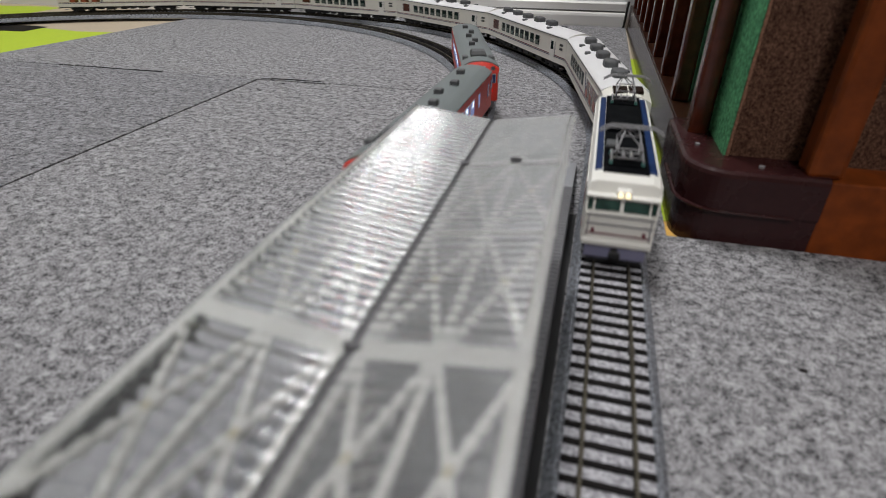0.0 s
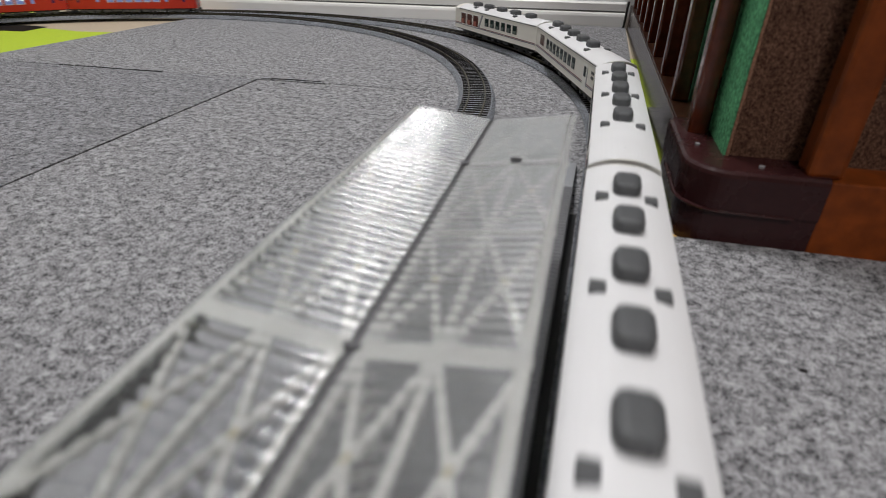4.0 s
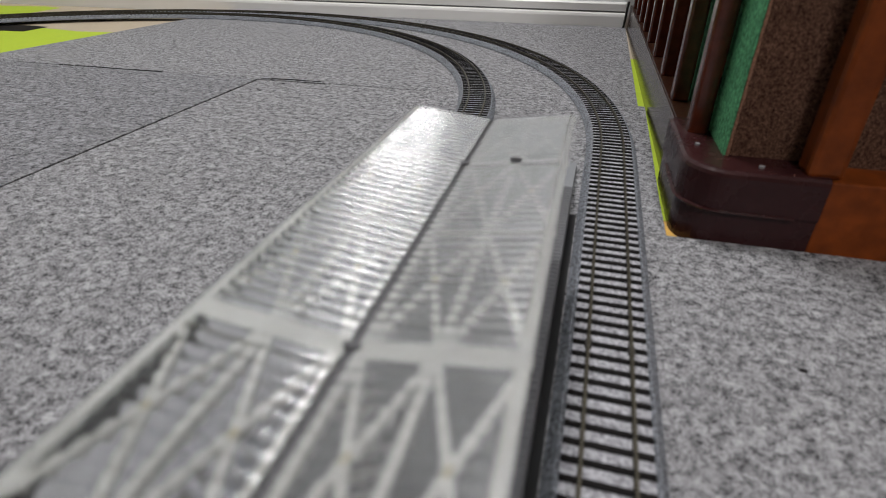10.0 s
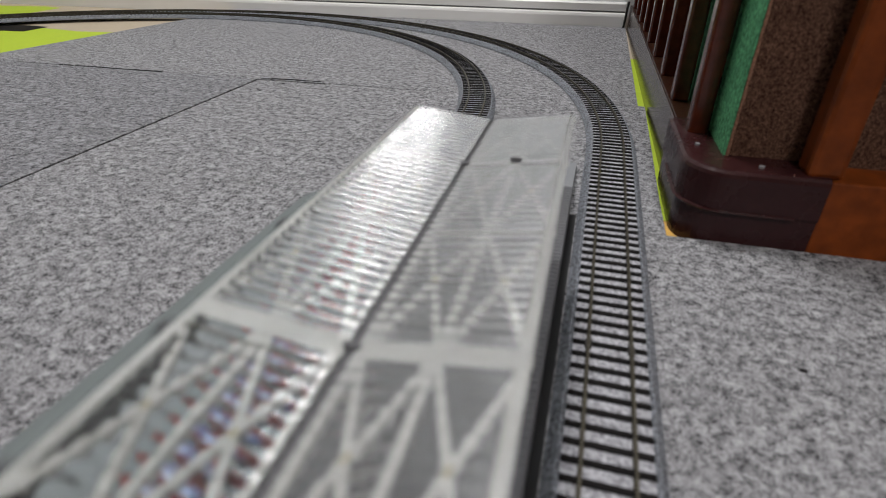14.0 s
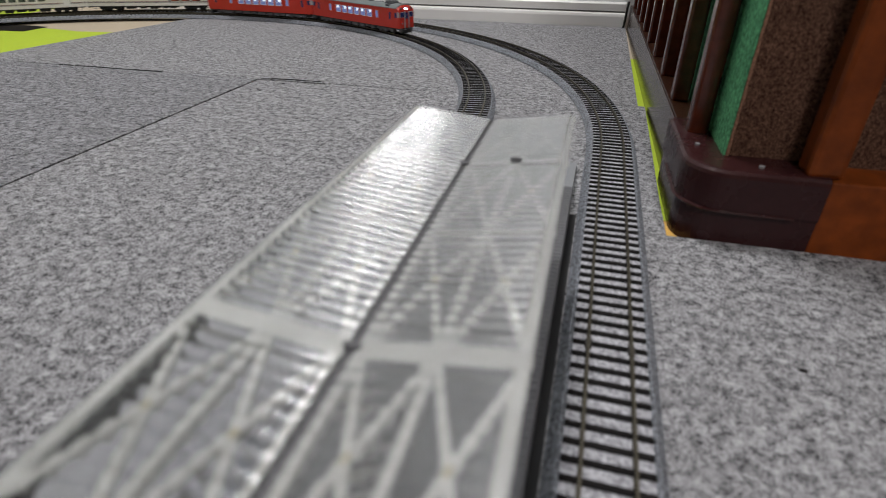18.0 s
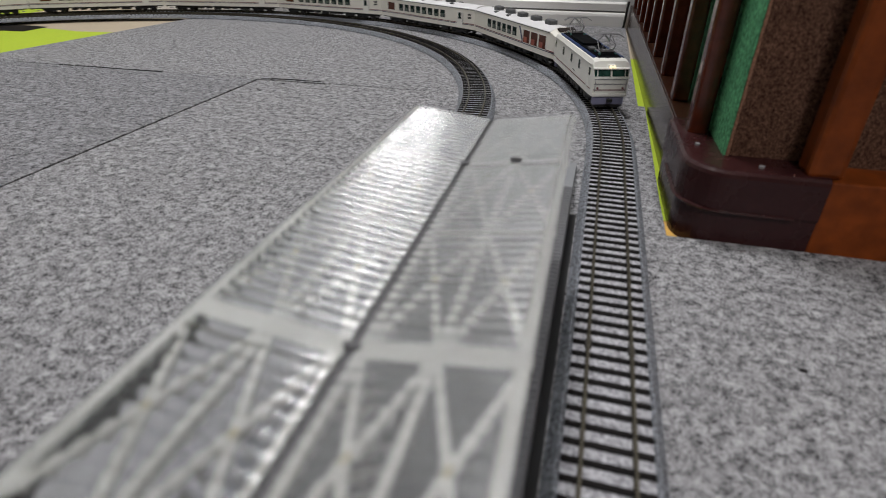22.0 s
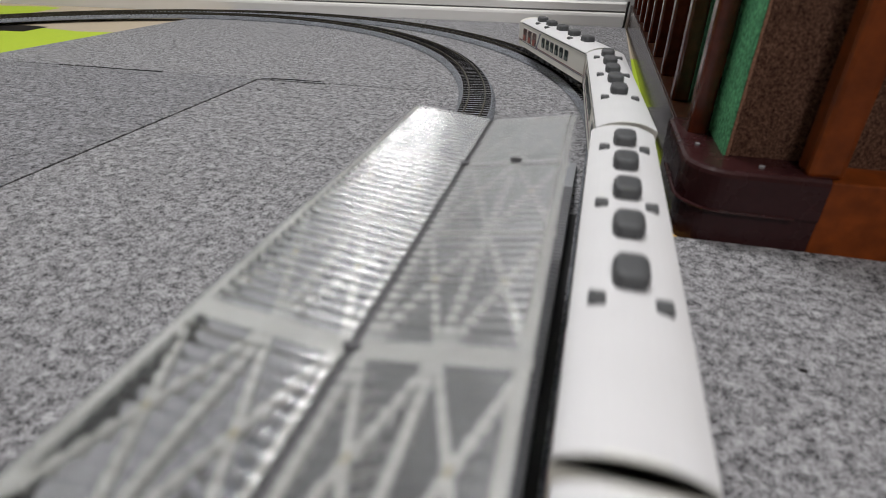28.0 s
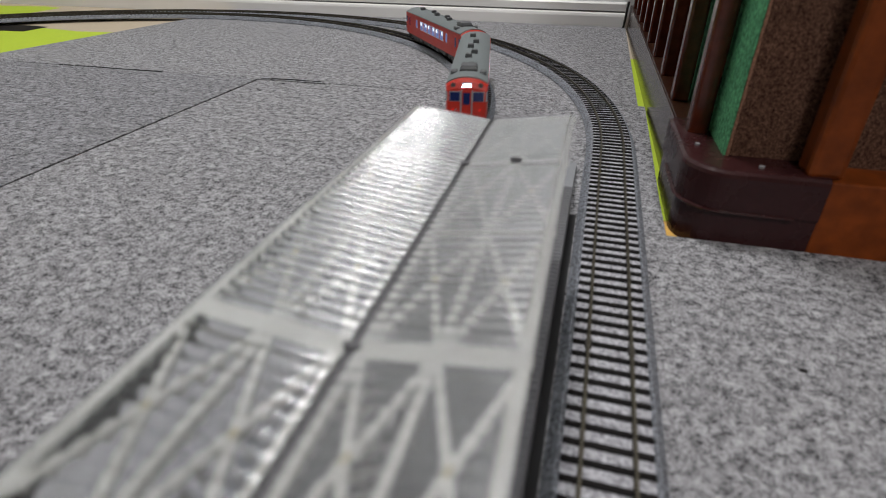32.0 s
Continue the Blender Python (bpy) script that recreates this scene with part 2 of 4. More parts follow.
def tube(a, b, r, n=8, bm=None, r2=None):
    bm = bm or bmesh.new()
    a, b = Vector(a), Vector(b)
    q = (b - a).to_track_quat("Z", "Y")
    rings = []
    for p, rr in ((a, r), (b, r if r2 is None else r2)):
        rings.append([bm.verts.new(p + q @ Vector((rr * math.cos(2 * math.pi * i / n), rr * math.sin(2 * math.pi * i / n), 0))) for i in range(n)])
    for i in range(n):
        bm.faces.new((rings[0][i], rings[0][(i + 1) % n], rings[1][(i + 1) % n], rings[1][i]))
    bm.faces.new(rings[0][::-1])
    bm.faces.new(rings[1])
    return bm


def bar(a, b, w, h, bm=None):
    """A square bar from a to b, w wide across and h high."""
    bm = bm or bmesh.new()
    a, b = Vector(a), Vector(b)
    d = (b - a).normalized()
    side = d.cross(Vector((0, 0, 1)))
    side = side.normalized() if side.length > 1e-6 else Vector((1, 0, 0))
    up = side.cross(d)
    rings = [[bm.verts.new(p + side * sx * w / 2 + up * sz * h / 2) for sx, sz in ((-1, -1), (1, -1), (1, 1), (-1, 1))] for p in (a, b)]
    for i in range(4):
        bm.faces.new((rings[0][i], rings[0][(i + 1) % 4], rings[1][(i + 1) % 4], rings[1][i]))
    bm.faces.new(rings[0][::-1])
    bm.faces.new(rings[1])
    return bm


def loft(sections, bm=None, close=True):
    """Skin over closed rings of equal count; caps at both ends."""
    bm = bm or bmesh.new()
    rings = [[bm.verts.new(p) for p in ring] for ring in sections]
    n = len(rings[0])
    for r0, r1 in zip(rings, rings[1:]):
        for i in range(n):
            bm.faces.new((r0[i], r0[(i + 1) % n], r1[(i + 1) % n], r1[i]))
    if close:
        bm.faces.new(rings[0][::-1])
        bm.faces.new(rings[-1])
    return bm


def sweep(profile, path):
    """Sweep an open or closed profile (offset, height) along path points (x, y, nx, ny): offset along the normal."""
    return loft([[(x + o * nx, y + o * ny, h) for o, h in profile] for x, y, nx, ny in path])


# ---------------------------------------------------------------- the room
TURN = -0.0182          # the tiles, the fence and the walls lie turned a little against the track
DA = Vector((math.sin(TURN), math.cos(TURN)))
TILE_CORNER = Vector((-0.4183, 0.5864))   # where two carpet seams meet
ROOM = Matrix.Translation((TILE_CORNER.x, TILE_CORNER.y, 0)) @ pose(0, 0, 0, 0, 0, -math.degrees(TURN))
# in ROOM axes: u to the right along the far wall, v towards it
WALL_V = 0.5915
FENCE_U = 0.4505


def setting(name, bm, material, label, m=ROOM):
    ob = new(name, mesh_of(bm, material, False, name))
    ob.matrix_world = m
    return tagged(ob, label, kind="structure")


setting("floor", box(-2.6, 2.4, -3.4, WALL_V + 0.1, -0.06, -0.010), SUBFLOOR, "plain wooden room floor under the mats")
setting("wall_north", box(-2.6, 2.4, WALL_V, WALL_V + 0.1, -0.010, 2.4), WALL_PAINT, "pale papered wall behind the railway")
setting("wall_south", box(-2.6, 2.4, -3.5, -3.4, -0.010, 2.4), WALL_DIM, "unseen wall, dim brown to keep reflections dark")
setting("wall_west", box(-2.7, -2.6, -3.5, WALL_V + 0.1, -0.010, 2.4), WALL_PAINT, "pale papered wall of the room")
setting("wall_east", box(2.4, 2.5, -3.5, WALL_V + 0.1, -0.010, 2.4), WALL_DIM, "unseen wall, dim brown to keep reflections dark")
setting("ceiling", box(-2.7, 2.5, -3.5, WALL_V + 0.1, 2.4, 2.45), WALL_PAINT, "white ceiling")


def baseboard():
    ob = empty("baseboard", ROOM, "white moulded baseboard in two steps along the wall", kind="structure")
    d = WALL_V
    part("lower_board", loft([[(u, d, -0.01), (u, d - 0.016, -0.01), (u, d - 0.016, 0.018), (u, d - 0.0145, 0.0225), (u, d - 0.010, 0.0245), (u, d, 0.0245)] for u in (-2.6, 0.447)]),
         BOARD_WHITE, ob)
    # the step's shadow is painted as a grey strip
    part("groove", box(-2.6, 0.447, d - 0.006, d - 0.0005, 0.0245, 0.0275), GROOVE, ob, "groove with its shadow put into a dark grey")
    part("upper_board", loft([[(u, d, 0.0275), (u, d - 0.011, 0.0275), (u, d - 0.011, 0.040), (u, d - 0.008, 0.043), (u, d, 0.043)] for u in (-2.6, 0.447)]), BOARD_WHITE, ob)


baseboard()


def carpet():
    """Square felt tiles, laid edge to edge; a few joints stand open."""
    ob = empty("carpet", ROOM, "grey heathered felt carpet tiles laid on the floor", kind="structure")
    g = 0.0005
    T = 0.4414
    rnd = random.Random(11)
    # dark sheet added below so that open joints look shaded
    part("backing", box(-0.379, 0.419, -1.5, WALL_V - 0.02, -0.0098, -0.0050), JOINT_SHADE, ob, "dark sheet laid in to shade the open joints")

    def edge(u0, u1, v, n, gap):
        """A cut edge along u that frays a little; gap(u) sets how far it stands off."""
        return [(u0 + (u1 - u0) * i / n, v + gap(u0 + (u1 - u0) * i / n) + rnd.uniform(-0.00025, 0.00025)) for i in range(n + 1)]

    def side(u, v0, v1, n, amp=0.00035):
        return [(u + rnd.uniform(-amp, amp), v0 + (v1 - v0) * (i + 0.5) / n) for i in range(n)]

    def tile(outline, cloth=FELT):
        part("carpet_tile", loft([[(u, v, z) for u, v in outline] for z in (-0.0045, -0.0004, 0.0)]), cloth, ob)

    def left_gap(u):
        return -0.0030 if -0.37 < u < -0.14 else -0.0004

    def right_gap(u):
        return -0.0050 if 0.0 < u < 0.095 else -0.0005

    # the left tile has a darker grey tone
    tile([(-0.47, -1.5), (-0.0020, -1.5)] + side(-0.0020, -1.5, -0.002, 190, 0.0006) + edge(-0.0020, -0.4515, 0.0, 70, left_gap), FELT_DARKER)
    tile([(0.0008, -0.2889), (0.4462, -0.2889), (0.4464, -0.24)] + edge(0.4518, 0.0012, 0.0, 70, right_gap) + side(0.0012, -0.002, -0.285, 40))
    tile([(-0.4515, 0.0004)] + edge(-0.45, 0.4448, 0.0004, 90, lambda u: 0.0) + [(0.4512, WALL_V - 0.018), (-0.4130, WALL_V - 0.018)])
    rects = [(0.0008, 1.9, -1.5, -0.2891), (-2.2, -T - g, -2.6, -0.62), (-T + g, 1.9, -2.6, -1.5 - g)]
    for u0, u1, v0, v1 in rects:
        part("carpet_tile", box(u0, u1, v0, v1, -0.0045, 0.0, bevel=0.0003, seg=1), FELT, ob)
    # the far tile's edge curls up beside the corner; its dark colour paints the joint's shade
    part("curled_edge", loft([[(u, 0.0014 + 0.04 * u, -0.004), (u, 0.0023 + 0.04 * u, -0.004), (u, 0.0024 + 0.04 * u, z), (u, 0.0016 + 0.04 * u, z)] for u, z in
                              [(0.0015 + 0.0020 * i, 0.0002 + 0.0009 * math.sin(math.pi * (i + 3) / 48.0) + rnd.uniform(-0.0003, 0.0003)) for i in range(44)]]), JOINT_SHADE, ob, "curled tile edge, joint shade put into its dark colour")
    # ragged dark strips along the joints, painting the shade between tiles
    for i in range(26):
        u = -0.300 + 0.0062 * i
        part("frayed_edge", box(u, u + (0.0061 if i > 10 else rnd.uniform(0.0030, 0.0060)), -0.0006, 0.0002, -0.003, rnd.uniform(0.0002, 0.0006) + 0.0003 * (i > 18)), JOINT_SHADE, ob, "dark strip standing in for joint shade")
    for i in range(26):
        u = 0.092 + 0.0047 * i + rnd.uniform(0, 0.0012)
        part("frayed_edge", box(u, u + rnd.uniform(0.0015, 0.0040), -0.0006, 0.0002, -0.003, rnd.uniform(0.0002, 0.0005)), JOINT_SHADE, ob, "dark strip standing in for joint shade")
    # bits of dark fluff
    for u, v, r in ((0.030, -0.050, 0.0035), (0.022, -0.075, 0.0018), (0.0412, -0.0160, 0.0030), (0.0005, 0.5700, 0.0040), (0.4895, -0.3969, 0.0022)):
        part("fluff", loft([[(u + r * c * math.cos(a * 1.05), v + 0.5 * r * c * math.sin(a * 1.05), z) for a in range(6)] for c, z in ((0.8, 0.0), (1.0, 0.0004), (0.4, 0.0008))]), MAT_BLACK, ob, "dark fluff")


carpet()


def play_mat():
    """Printed mat that shows beyond the carpet's edge and under the fence."""
    ob = empty("play_mat", ROOM, "printed play mat in lime, beige and black under the carpet", "play mat")
    part("mat_sheet", box(-2.2, -0.38, -0.615, WALL_V - 0.018, -0.0095, -0.0055), MAT_BEIGE, ob)
    part("mat_sheet", box(0.42, 0.62, -0.40, WALL_V - 0.018, -0.0095, -0.0055), MAT_BEIGE, ob)

    def blotch(name, material, edge, z=-0.0054):
        bm = bmesh.new()
        lo = [bm.verts.new((u, v, z - 0.0003)) for u, v in edge]
        hi = [bm.verts.new((u, v, z + 0.0002)) for u, v in edge]
        bm.faces.new(hi)
        bm.faces.new(lo[::-1])
        for i in range(len(edge)):
            j = (i + 1) % len(edge)
            bm.faces.new((lo[i], lo[j], hi[j], hi[i]))
        part(name, bm, material, ob)

    rnd = random.Random(4)

    def wavy(u0, u1, v, amp, n, ph=0.0):
        return [(u0 + (u1 - u0) * i / n, v + amp * (math.sin(i * 1.7 + ph) * 0.6 + rnd.uniform(-0.4, 0.4))) for i in range(n + 1)]

    blotch("lime_field", MAT_LIME, [(-1.9, -0.55), (-0.40, -0.55)] + wavy(-0.40, -1.9, 0.268, 0.010, 34))
    blotch("lime_field", MAT_LIME, wavy(-1.9, -0.84, 0.395, 0.006, 14) + wavy(-0.86, -1.9, 0.540, 0.014, 18))
    blotch("black_road", MAT_BLACK, wavy(-1.9, -0.625, 0.222, 0.016, 30, 1.0) + wavy(-0.63, -1.9, 0.288, 0.010, 30), z=-0.0051)
    blotch("lime_strip", MAT_LIME, [(0.425, -0.258), (0.52, -0.258), (0.52, 0.283), (0.425, 0.283)])
    blotch("orange_patch", MAT_ORANGE, [(0.42, -0.30), (0.4585, -0.30), (0.4585, -0.2585), (0.42, -0.2585)])


play_mat()

# ---------------------------------------------------------------- tracks
RAIL_TOP = 0.0093
GAUGE = 0.0173


class Loop:
    """An oval: a straight along x0 that ends at ys, a half turn with a short straight in it, and back the same way."""

    def __init__(self, x0, ys, r, straight, top):
        self.x0, self.ys, self.r, self.straight, self.top = x0, ys, r, straight, top
        self.length = 2 * straight + 2 * math.pi * r + 2 * top

    def at(self, s):
        x0, ys, r, L, top = self.x0, self.ys, self.r, self.straight, self.top
        mid = Vector((x0 - r - top / 2, ys - L / 2, 0))
        s = (s - (ys - L)) % self.length
        flip = 1
        if s >= self.length / 2:
            s, flip = s - self.length / 2, -1
        quarter = math.pi * r / 2
        if s < L:
            p = Vector((x0, ys - L + s, 0))
        elif s < L + quarter:
            a = (s - L) / r
            p = Vector((x0 - r + r * math.cos(a), ys + r * math.sin(a), 0))
        elif s < L + quarter + top:
            p = Vector((x0 - r - (s - L - quarter), ys + r, 0))
        else:
            a = math.pi / 2 + (s - L - quarter - top) / r
            p = Vector((x0 - r - top + r * math.cos(a), ys + r * math.sin(a), 0))
        return mid + (p - mid) * flip

    def stand(self, s, half, ahead, lean=0.0):
        """The pose of a car whose bogies stand half before and behind s; ahead: 1 if it faces along s, else -1.
        lean: how far it runs off the middle, towards the inside."""
        a, b = self.at(s - half), self.at(s + half)
        d = (b - a) * ahead
        m = (a + b) / 2
        return pose(m.x - d.y * ahead * lean / d.length, m.y + d.x * ahead * lean / d.length, RAIL_TOP, 0, 0, math.degrees(math.atan2(-d.x, d.y)))


OUTER = Loop(0.0, 0.4301, 0.6674, 0.5013, 0.027)
INNER = Loop(-0.1274, 0.4414, 0.6000, 0.5830, 0.0)

BED = [(-0.0180, 0.0), (-0.0182, 0.0009), (-0.0201, 0.0010), (-0.0167, 0.0063), (-0.0158, 0.0070), (-0.0152, 0.0062), (0.0152, 0.0062), (0.0158, 0.0070), (0.0167, 0.0063), (0.0201, 0.0010), (0.0182, 0.0009), (0.0180, 0.0)]
RAIL_PROFILE = [(-0.0008, 0.0068), (0.0008, 0.0068), (0.0008, 0.0073), (0.0004, 0.0076), (0.0004, 0.0084), (0.00055, 0.0086), (0.00055, 0.0093),
                (-0.00055, 0.0093), (-0.00055, 0.0086), (-0.0004, 0.0084), (-0.0004, 0.0076), (-0.0008, 0.0073)]
SLEEPER_MESH = mesh_of(box(-0.0150, 0.0150, -0.00130, 0.00130, 0.0050, 0.0077, bevel=0.0003, seg=1), SLEEPER, name="sleeper")


def track_section(length, radius):
    """A snap-together track section from the origin along +y, bending left with the radius if there is one."""
    label = "curved" if radius else "straight"
    ob = empty("track_section", Matrix(), label + " model track section, black sleepers on grey ballast bed", "model track", "track sections of the two loops")
    n = 14 if radius else 1

    def along(s):
        if not radius:
            return (0.0, s, 1.0, 0.0), 0.0
        a = s / radius
        return (-radius + radius * math.cos(a), radius * math.sin(a), math.cos(a), math.sin(a)), a

    path = [along(length * i / n)[0] for i in range(n + 1)]
    part("ballast_bed", sweep(BED, path), BALLAST, ob)
    part("ballast_top", sweep([(-0.0149, 0.0062), (-0.0149, 0.0067), (0.0149, 0.0067), (0.0149, 0.0062)], path), BALLAST_TOP, ob, "pale ballast between the sleepers")
    for side in (-1, 1):
        part("rail", sweep([(side * GAUGE / 2 + o, h) for o, h in RAIL_PROFILE], path), RAIL, ob)
        part("rail_joiner", box(side * GAUGE / 2 - 0.0014, side * GAUGE / 2 + 0.0014, 0.0002, 0.005, 0.0072, 0.0086, bevel=0.0003, seg=1), WHEEL, ob)
    count = round(length / 0.0076)
    for i in range(count):
        (x, y, nx, ny), a = along(length * (i + 0.5) / count)
        shared("sleeper", SLEEPER_MESH, ob, Matrix.Translation((x, y, 0)) @ Matrix.Rotation(a, 4, "Z"))
    return ob


def lay(loop):
    half = loop.straight / 2
    x0, ys, r, L = loop.x0, loop.ys, loop.r, loop.straight
    first = track_section(half, 0)
    first.matrix_world = pose(x0, ys - L, 0)
    copy_thing(first, pose(x0, ys - half, 0))
    for k in (0, 1):
        copy_thing(first, pose(x0 - 2 * r - loop.top, ys - k * half, 0, 0, 0, 180))
    step = 22.5
    bend = track_section(math.radians(step) * r, r)
    for k in range(8):
        a = math.radians(step * k)
        shift = loop.top if k > 3 else 0.0
        m = pose(x0 - r - shift + r * math.cos(a), ys + r * math.sin(a), 0, 0, 0, step * k)
        if k == 0:
            bend.matrix_world = m
        else:
            copy_thing(bend, m)
        copy_thing(bend, pose(x0 - r - (loop.top - shift) - r * math.cos(a), ys - L - r * math.sin(a), 0, 0, 0, 180 + step * k))
    if loop.top:
        short = track_section(loop.top, 0)
        short.matrix_world = pose(x0 - r, ys + r, 0, 0, 0, 90)
        copy_thing(short, pose(x0 - r - loop.top, ys - L - r, 0, 0, 0, -90))


lay(OUTER)
lay(INNER)


# ---------------------------------------------------------------- station
def station_platform():
    ob = empty("station_platform", pose(-0.063, 0, 0), "dark grey plastic model station platform with a sloping end", "model platform")
    w = 0.0366
    h = 0.0195
    y0, y1 = -0.085, 0.316
    for s in (-1, 1):
        part("side_wall", box(s * w - 0.0015, s * w + 0.0015, y0, y1, 0.0, h - 0.0015), PLATFORM, ob)
        part("edge_strip", box(s * (w - 0.0085), s * (w + 0.0012), y0, y1, h - 0.0015, h, bevel=0.0003, seg=1) if s > 0 else
             box(-(w + 0.0012), -(w - 0.0085), y0, y1, h - 0.0015, h, bevel=0.0003, seg=1), PLATFORM, ob)
        rib = mesh_of(box(-0.0042, 0.0042, -0.0003, 0.0003, h - 0.0001, h + 0.00025), PLATFORM, name="paving_rib")
        n = int((y1 - y0) / 0.0035)
        for i in range(n):
            shared("paving_rib", rib, ob, Matrix.Translation((s * (w - 0.0036), y0 + 0.002 + i * 0.0035, 0)))
    # black plates on the floor paint the shade between platform and ballast
    for s in (-1, 1):
        part("base_plate", box(min(s * (w - 0.001), s * (w + 0.0056)), max(s * (w - 0.001), s * (w + 0.0056)), y0, y1, 0.0, 0.0008), UNDER_BLACK, ob, "black plate put in as the gap's shade")
    part("deck", box(-(w - 0.0087), w - 0.0087, y0, y1, h - 0.0018, h - 0.0004), PLATFORM_TOP, ob)
    part("ramp", loft([[(-w - 0.001, y, 0.0), (w + 0.001, y, 0.0), (w + 0.001, y, z), (-w - 0.001, y, z)] for y, z in ((y1 + 0.0002, h), (0.4005, 0.0035))]), RAMP, ob, "paler sloping end ramp")
    return ob


station_platform()


def station_canopy():
    m = pose(-0.0621, 0.0, 0.0, 0, 0, 0.63)
    ob = empty("station_canopy", m, "butterfly platform roof of clear ribbed plastic on white trusses", "model canopy")
    half, z0 = 0.0372, 0.0800
    y1 = 0.2425
    bay = 0.0537
    ends = [0.2425 - 0.0035 - bay * k for k in range(7)]   # the cross frames
    y0 = ends[-1] - 0.003
    pitch = 0.0040
    ribs = int((y1 - y0) / pitch)
    for s, slope in ((-1, 0.1227), (1, 0.152)):
        a, b = s * 0.0010, s * half
        per, amp, thick = 10, (0.00070 if s < 0 else 0.00042), 0.0003
        ys = [y1 - pitch * i / per for i in range(ribs * per + 1)]
        bm = bmesh.new()
        top, under = [], []
        # the ribs run out into a flat rim at the eave and leave a flat band over the wide beam
        across = ((a, 1.0), (b * 0.920, 1.0), (b * 0.940, 0.0), (b, 0.0))
        for y in ys:
            c = amp * (1 - abs(2 * (((y1 - y) / pitch) % 1.0) - 1) ** 2.0) * (abs(y - ends[3]) > 0.0030)
            top.append([bm.verts.new((x, y, z0 + abs(x) * slope + c * k)) for x, k in across])
            under.append([bm.verts.new((x, y, z0 + abs(x) * slope - thick)) for x, k in across])
        last = len(across) - 1
        for i in range(len(ys) - 1):
            for k in range(last):
                bm.faces.new((top[i][k], top[i][k + 1], top[i + 1][k + 1], top[i + 1][k])).smooth = True
                bm.faces.new((under[i][k], under[i + 1][k], under[i + 1][k + 1], under[i][k + 1]))
            for k in (0, last):
                bm.faces.new((top[i][k], top[i + 1][k], under[i + 1][k], under[i][k]))
        for i in (0, len(ys) - 1):
            for k in range(last):
                bm.faces.new((top[i][k], under[i][k], under[i][k + 1], top[i][k + 1]))
        for i in range(len(ys)):
            if i % per == 0:
                bm.edges.get((top[i][0], top[i][1])).smooth = False
            if i:
                for k in range(last + 1):
                    bm.edges.get((top[i - 1][k], top[i][k])).smooth = False
        part("roof_sheet", bm, SHEET if s < 0 else SHEET_HAZY, ob, "clear wavy plastic sheet" if s < 0 else "clear wavy plastic sheet, its pale sheen put into milky colour")
        def on(u, y, drop=0.0014):
            x = s * u * half
            return (x, y, z0 + abs(x) * slope - drop)

        for u in (0.06, 0.5, 0.962):
            part("purlin", bar(on(u, y1 - 0.001), on(u, y0), 0.0019 if u < 0.9 else 0.0028, 0.0018), TRUSS, ob)
        for k, y in enumerate(ends):
            if k in (3,):
                part("cross_beam", bar(on(0.04, y, 0.0011), on(0.99, y, 0.0011), 0.0058, 0.0012), TRUSS, ob, "wide white cross beam")
            else:
                part("cross_beam", bar(on(0.04, y, 0.0016), on(0.99, y, 0.0016), 0.0030, 0.0016), TRUSS, ob)
        for a, b in zip(ends, ends[1:]):
            for u0, u1 in ((0.06, 0.5), (0.5, 0.985)):
                part("brace", bar(on(u0, a, 0.0012), on(u1, b, 0.0012), 0.0018, 0.0012), TRUSS, ob)
                part("brace", bar(on(u1, a, 0.0015), on(u0, b, 0.0015), 0.0018, 0.0012), TRUSS, ob)
                c = on((u0 + u1) / 2, (a + b) / 2, 0.0013)
                part("glue_spot", box(c[0] - 0.0009, c[0] + 0.0009, c[1] - 0.0015, c[1] + 0.0015, c[2] - 0.0008, c[2] + 0.0008, bevel=0.0004, seg=1), GLUE, ob, "yellowed glue spot")
    # black strip stands in for the dark refraction at the left rib ends
    ex, slope = -half * 0.905, 0.1227
    part("drip_channel", box(ex - 0.0007, ex + 0.0007, y0, y1 - 0.004, z0 + abs(ex) * slope - 0.0034, z0 + abs(ex) * slope - 0.0010), UNDER_BLACK, ob, "black strip painting the dark refraction inside the eave")
    part("gutter", loft([[(-0.0011, y, z0 - 0.0012), (0.0011, y, z0 - 0.0012), (0.0011, y, z0 - 0.0001), (0.0007, y, z0 - 0.0001), (0.0007, y, z0 - 0.0007), (-0.0007, y, z0 - 0.0007), (-0.0007, y, z0 - 0.0001), (-0.0011, y, z0 - 0.0001)] for y in (y1, y0)]), UNDER_GREY, ob, "dark valley gutter")
    for y in (ends[1], ends[3], ends[5]):
        part("column", bar((0, y, 0.0192), (0, y, z0 - 0.001), 0.0034, 0.0034), TRUSS, ob)
        part("gutter_clip", box(-0.0020, 0.0020, y - 0.0010, y + 0.0010, z0 - 0.0004, z0 + 0.0010, bevel=0.0004, seg=1), UNDER_GREY, ob)
    part("lamp_clip", box(0.0170, 0.0208, ends[1] - 0.0006, ends[1] + 0.0006, z0 + 0.0026, z0 + 0.0046), UNDER_GREY, ob, "small dark clip")
    return ob


station_canopy()


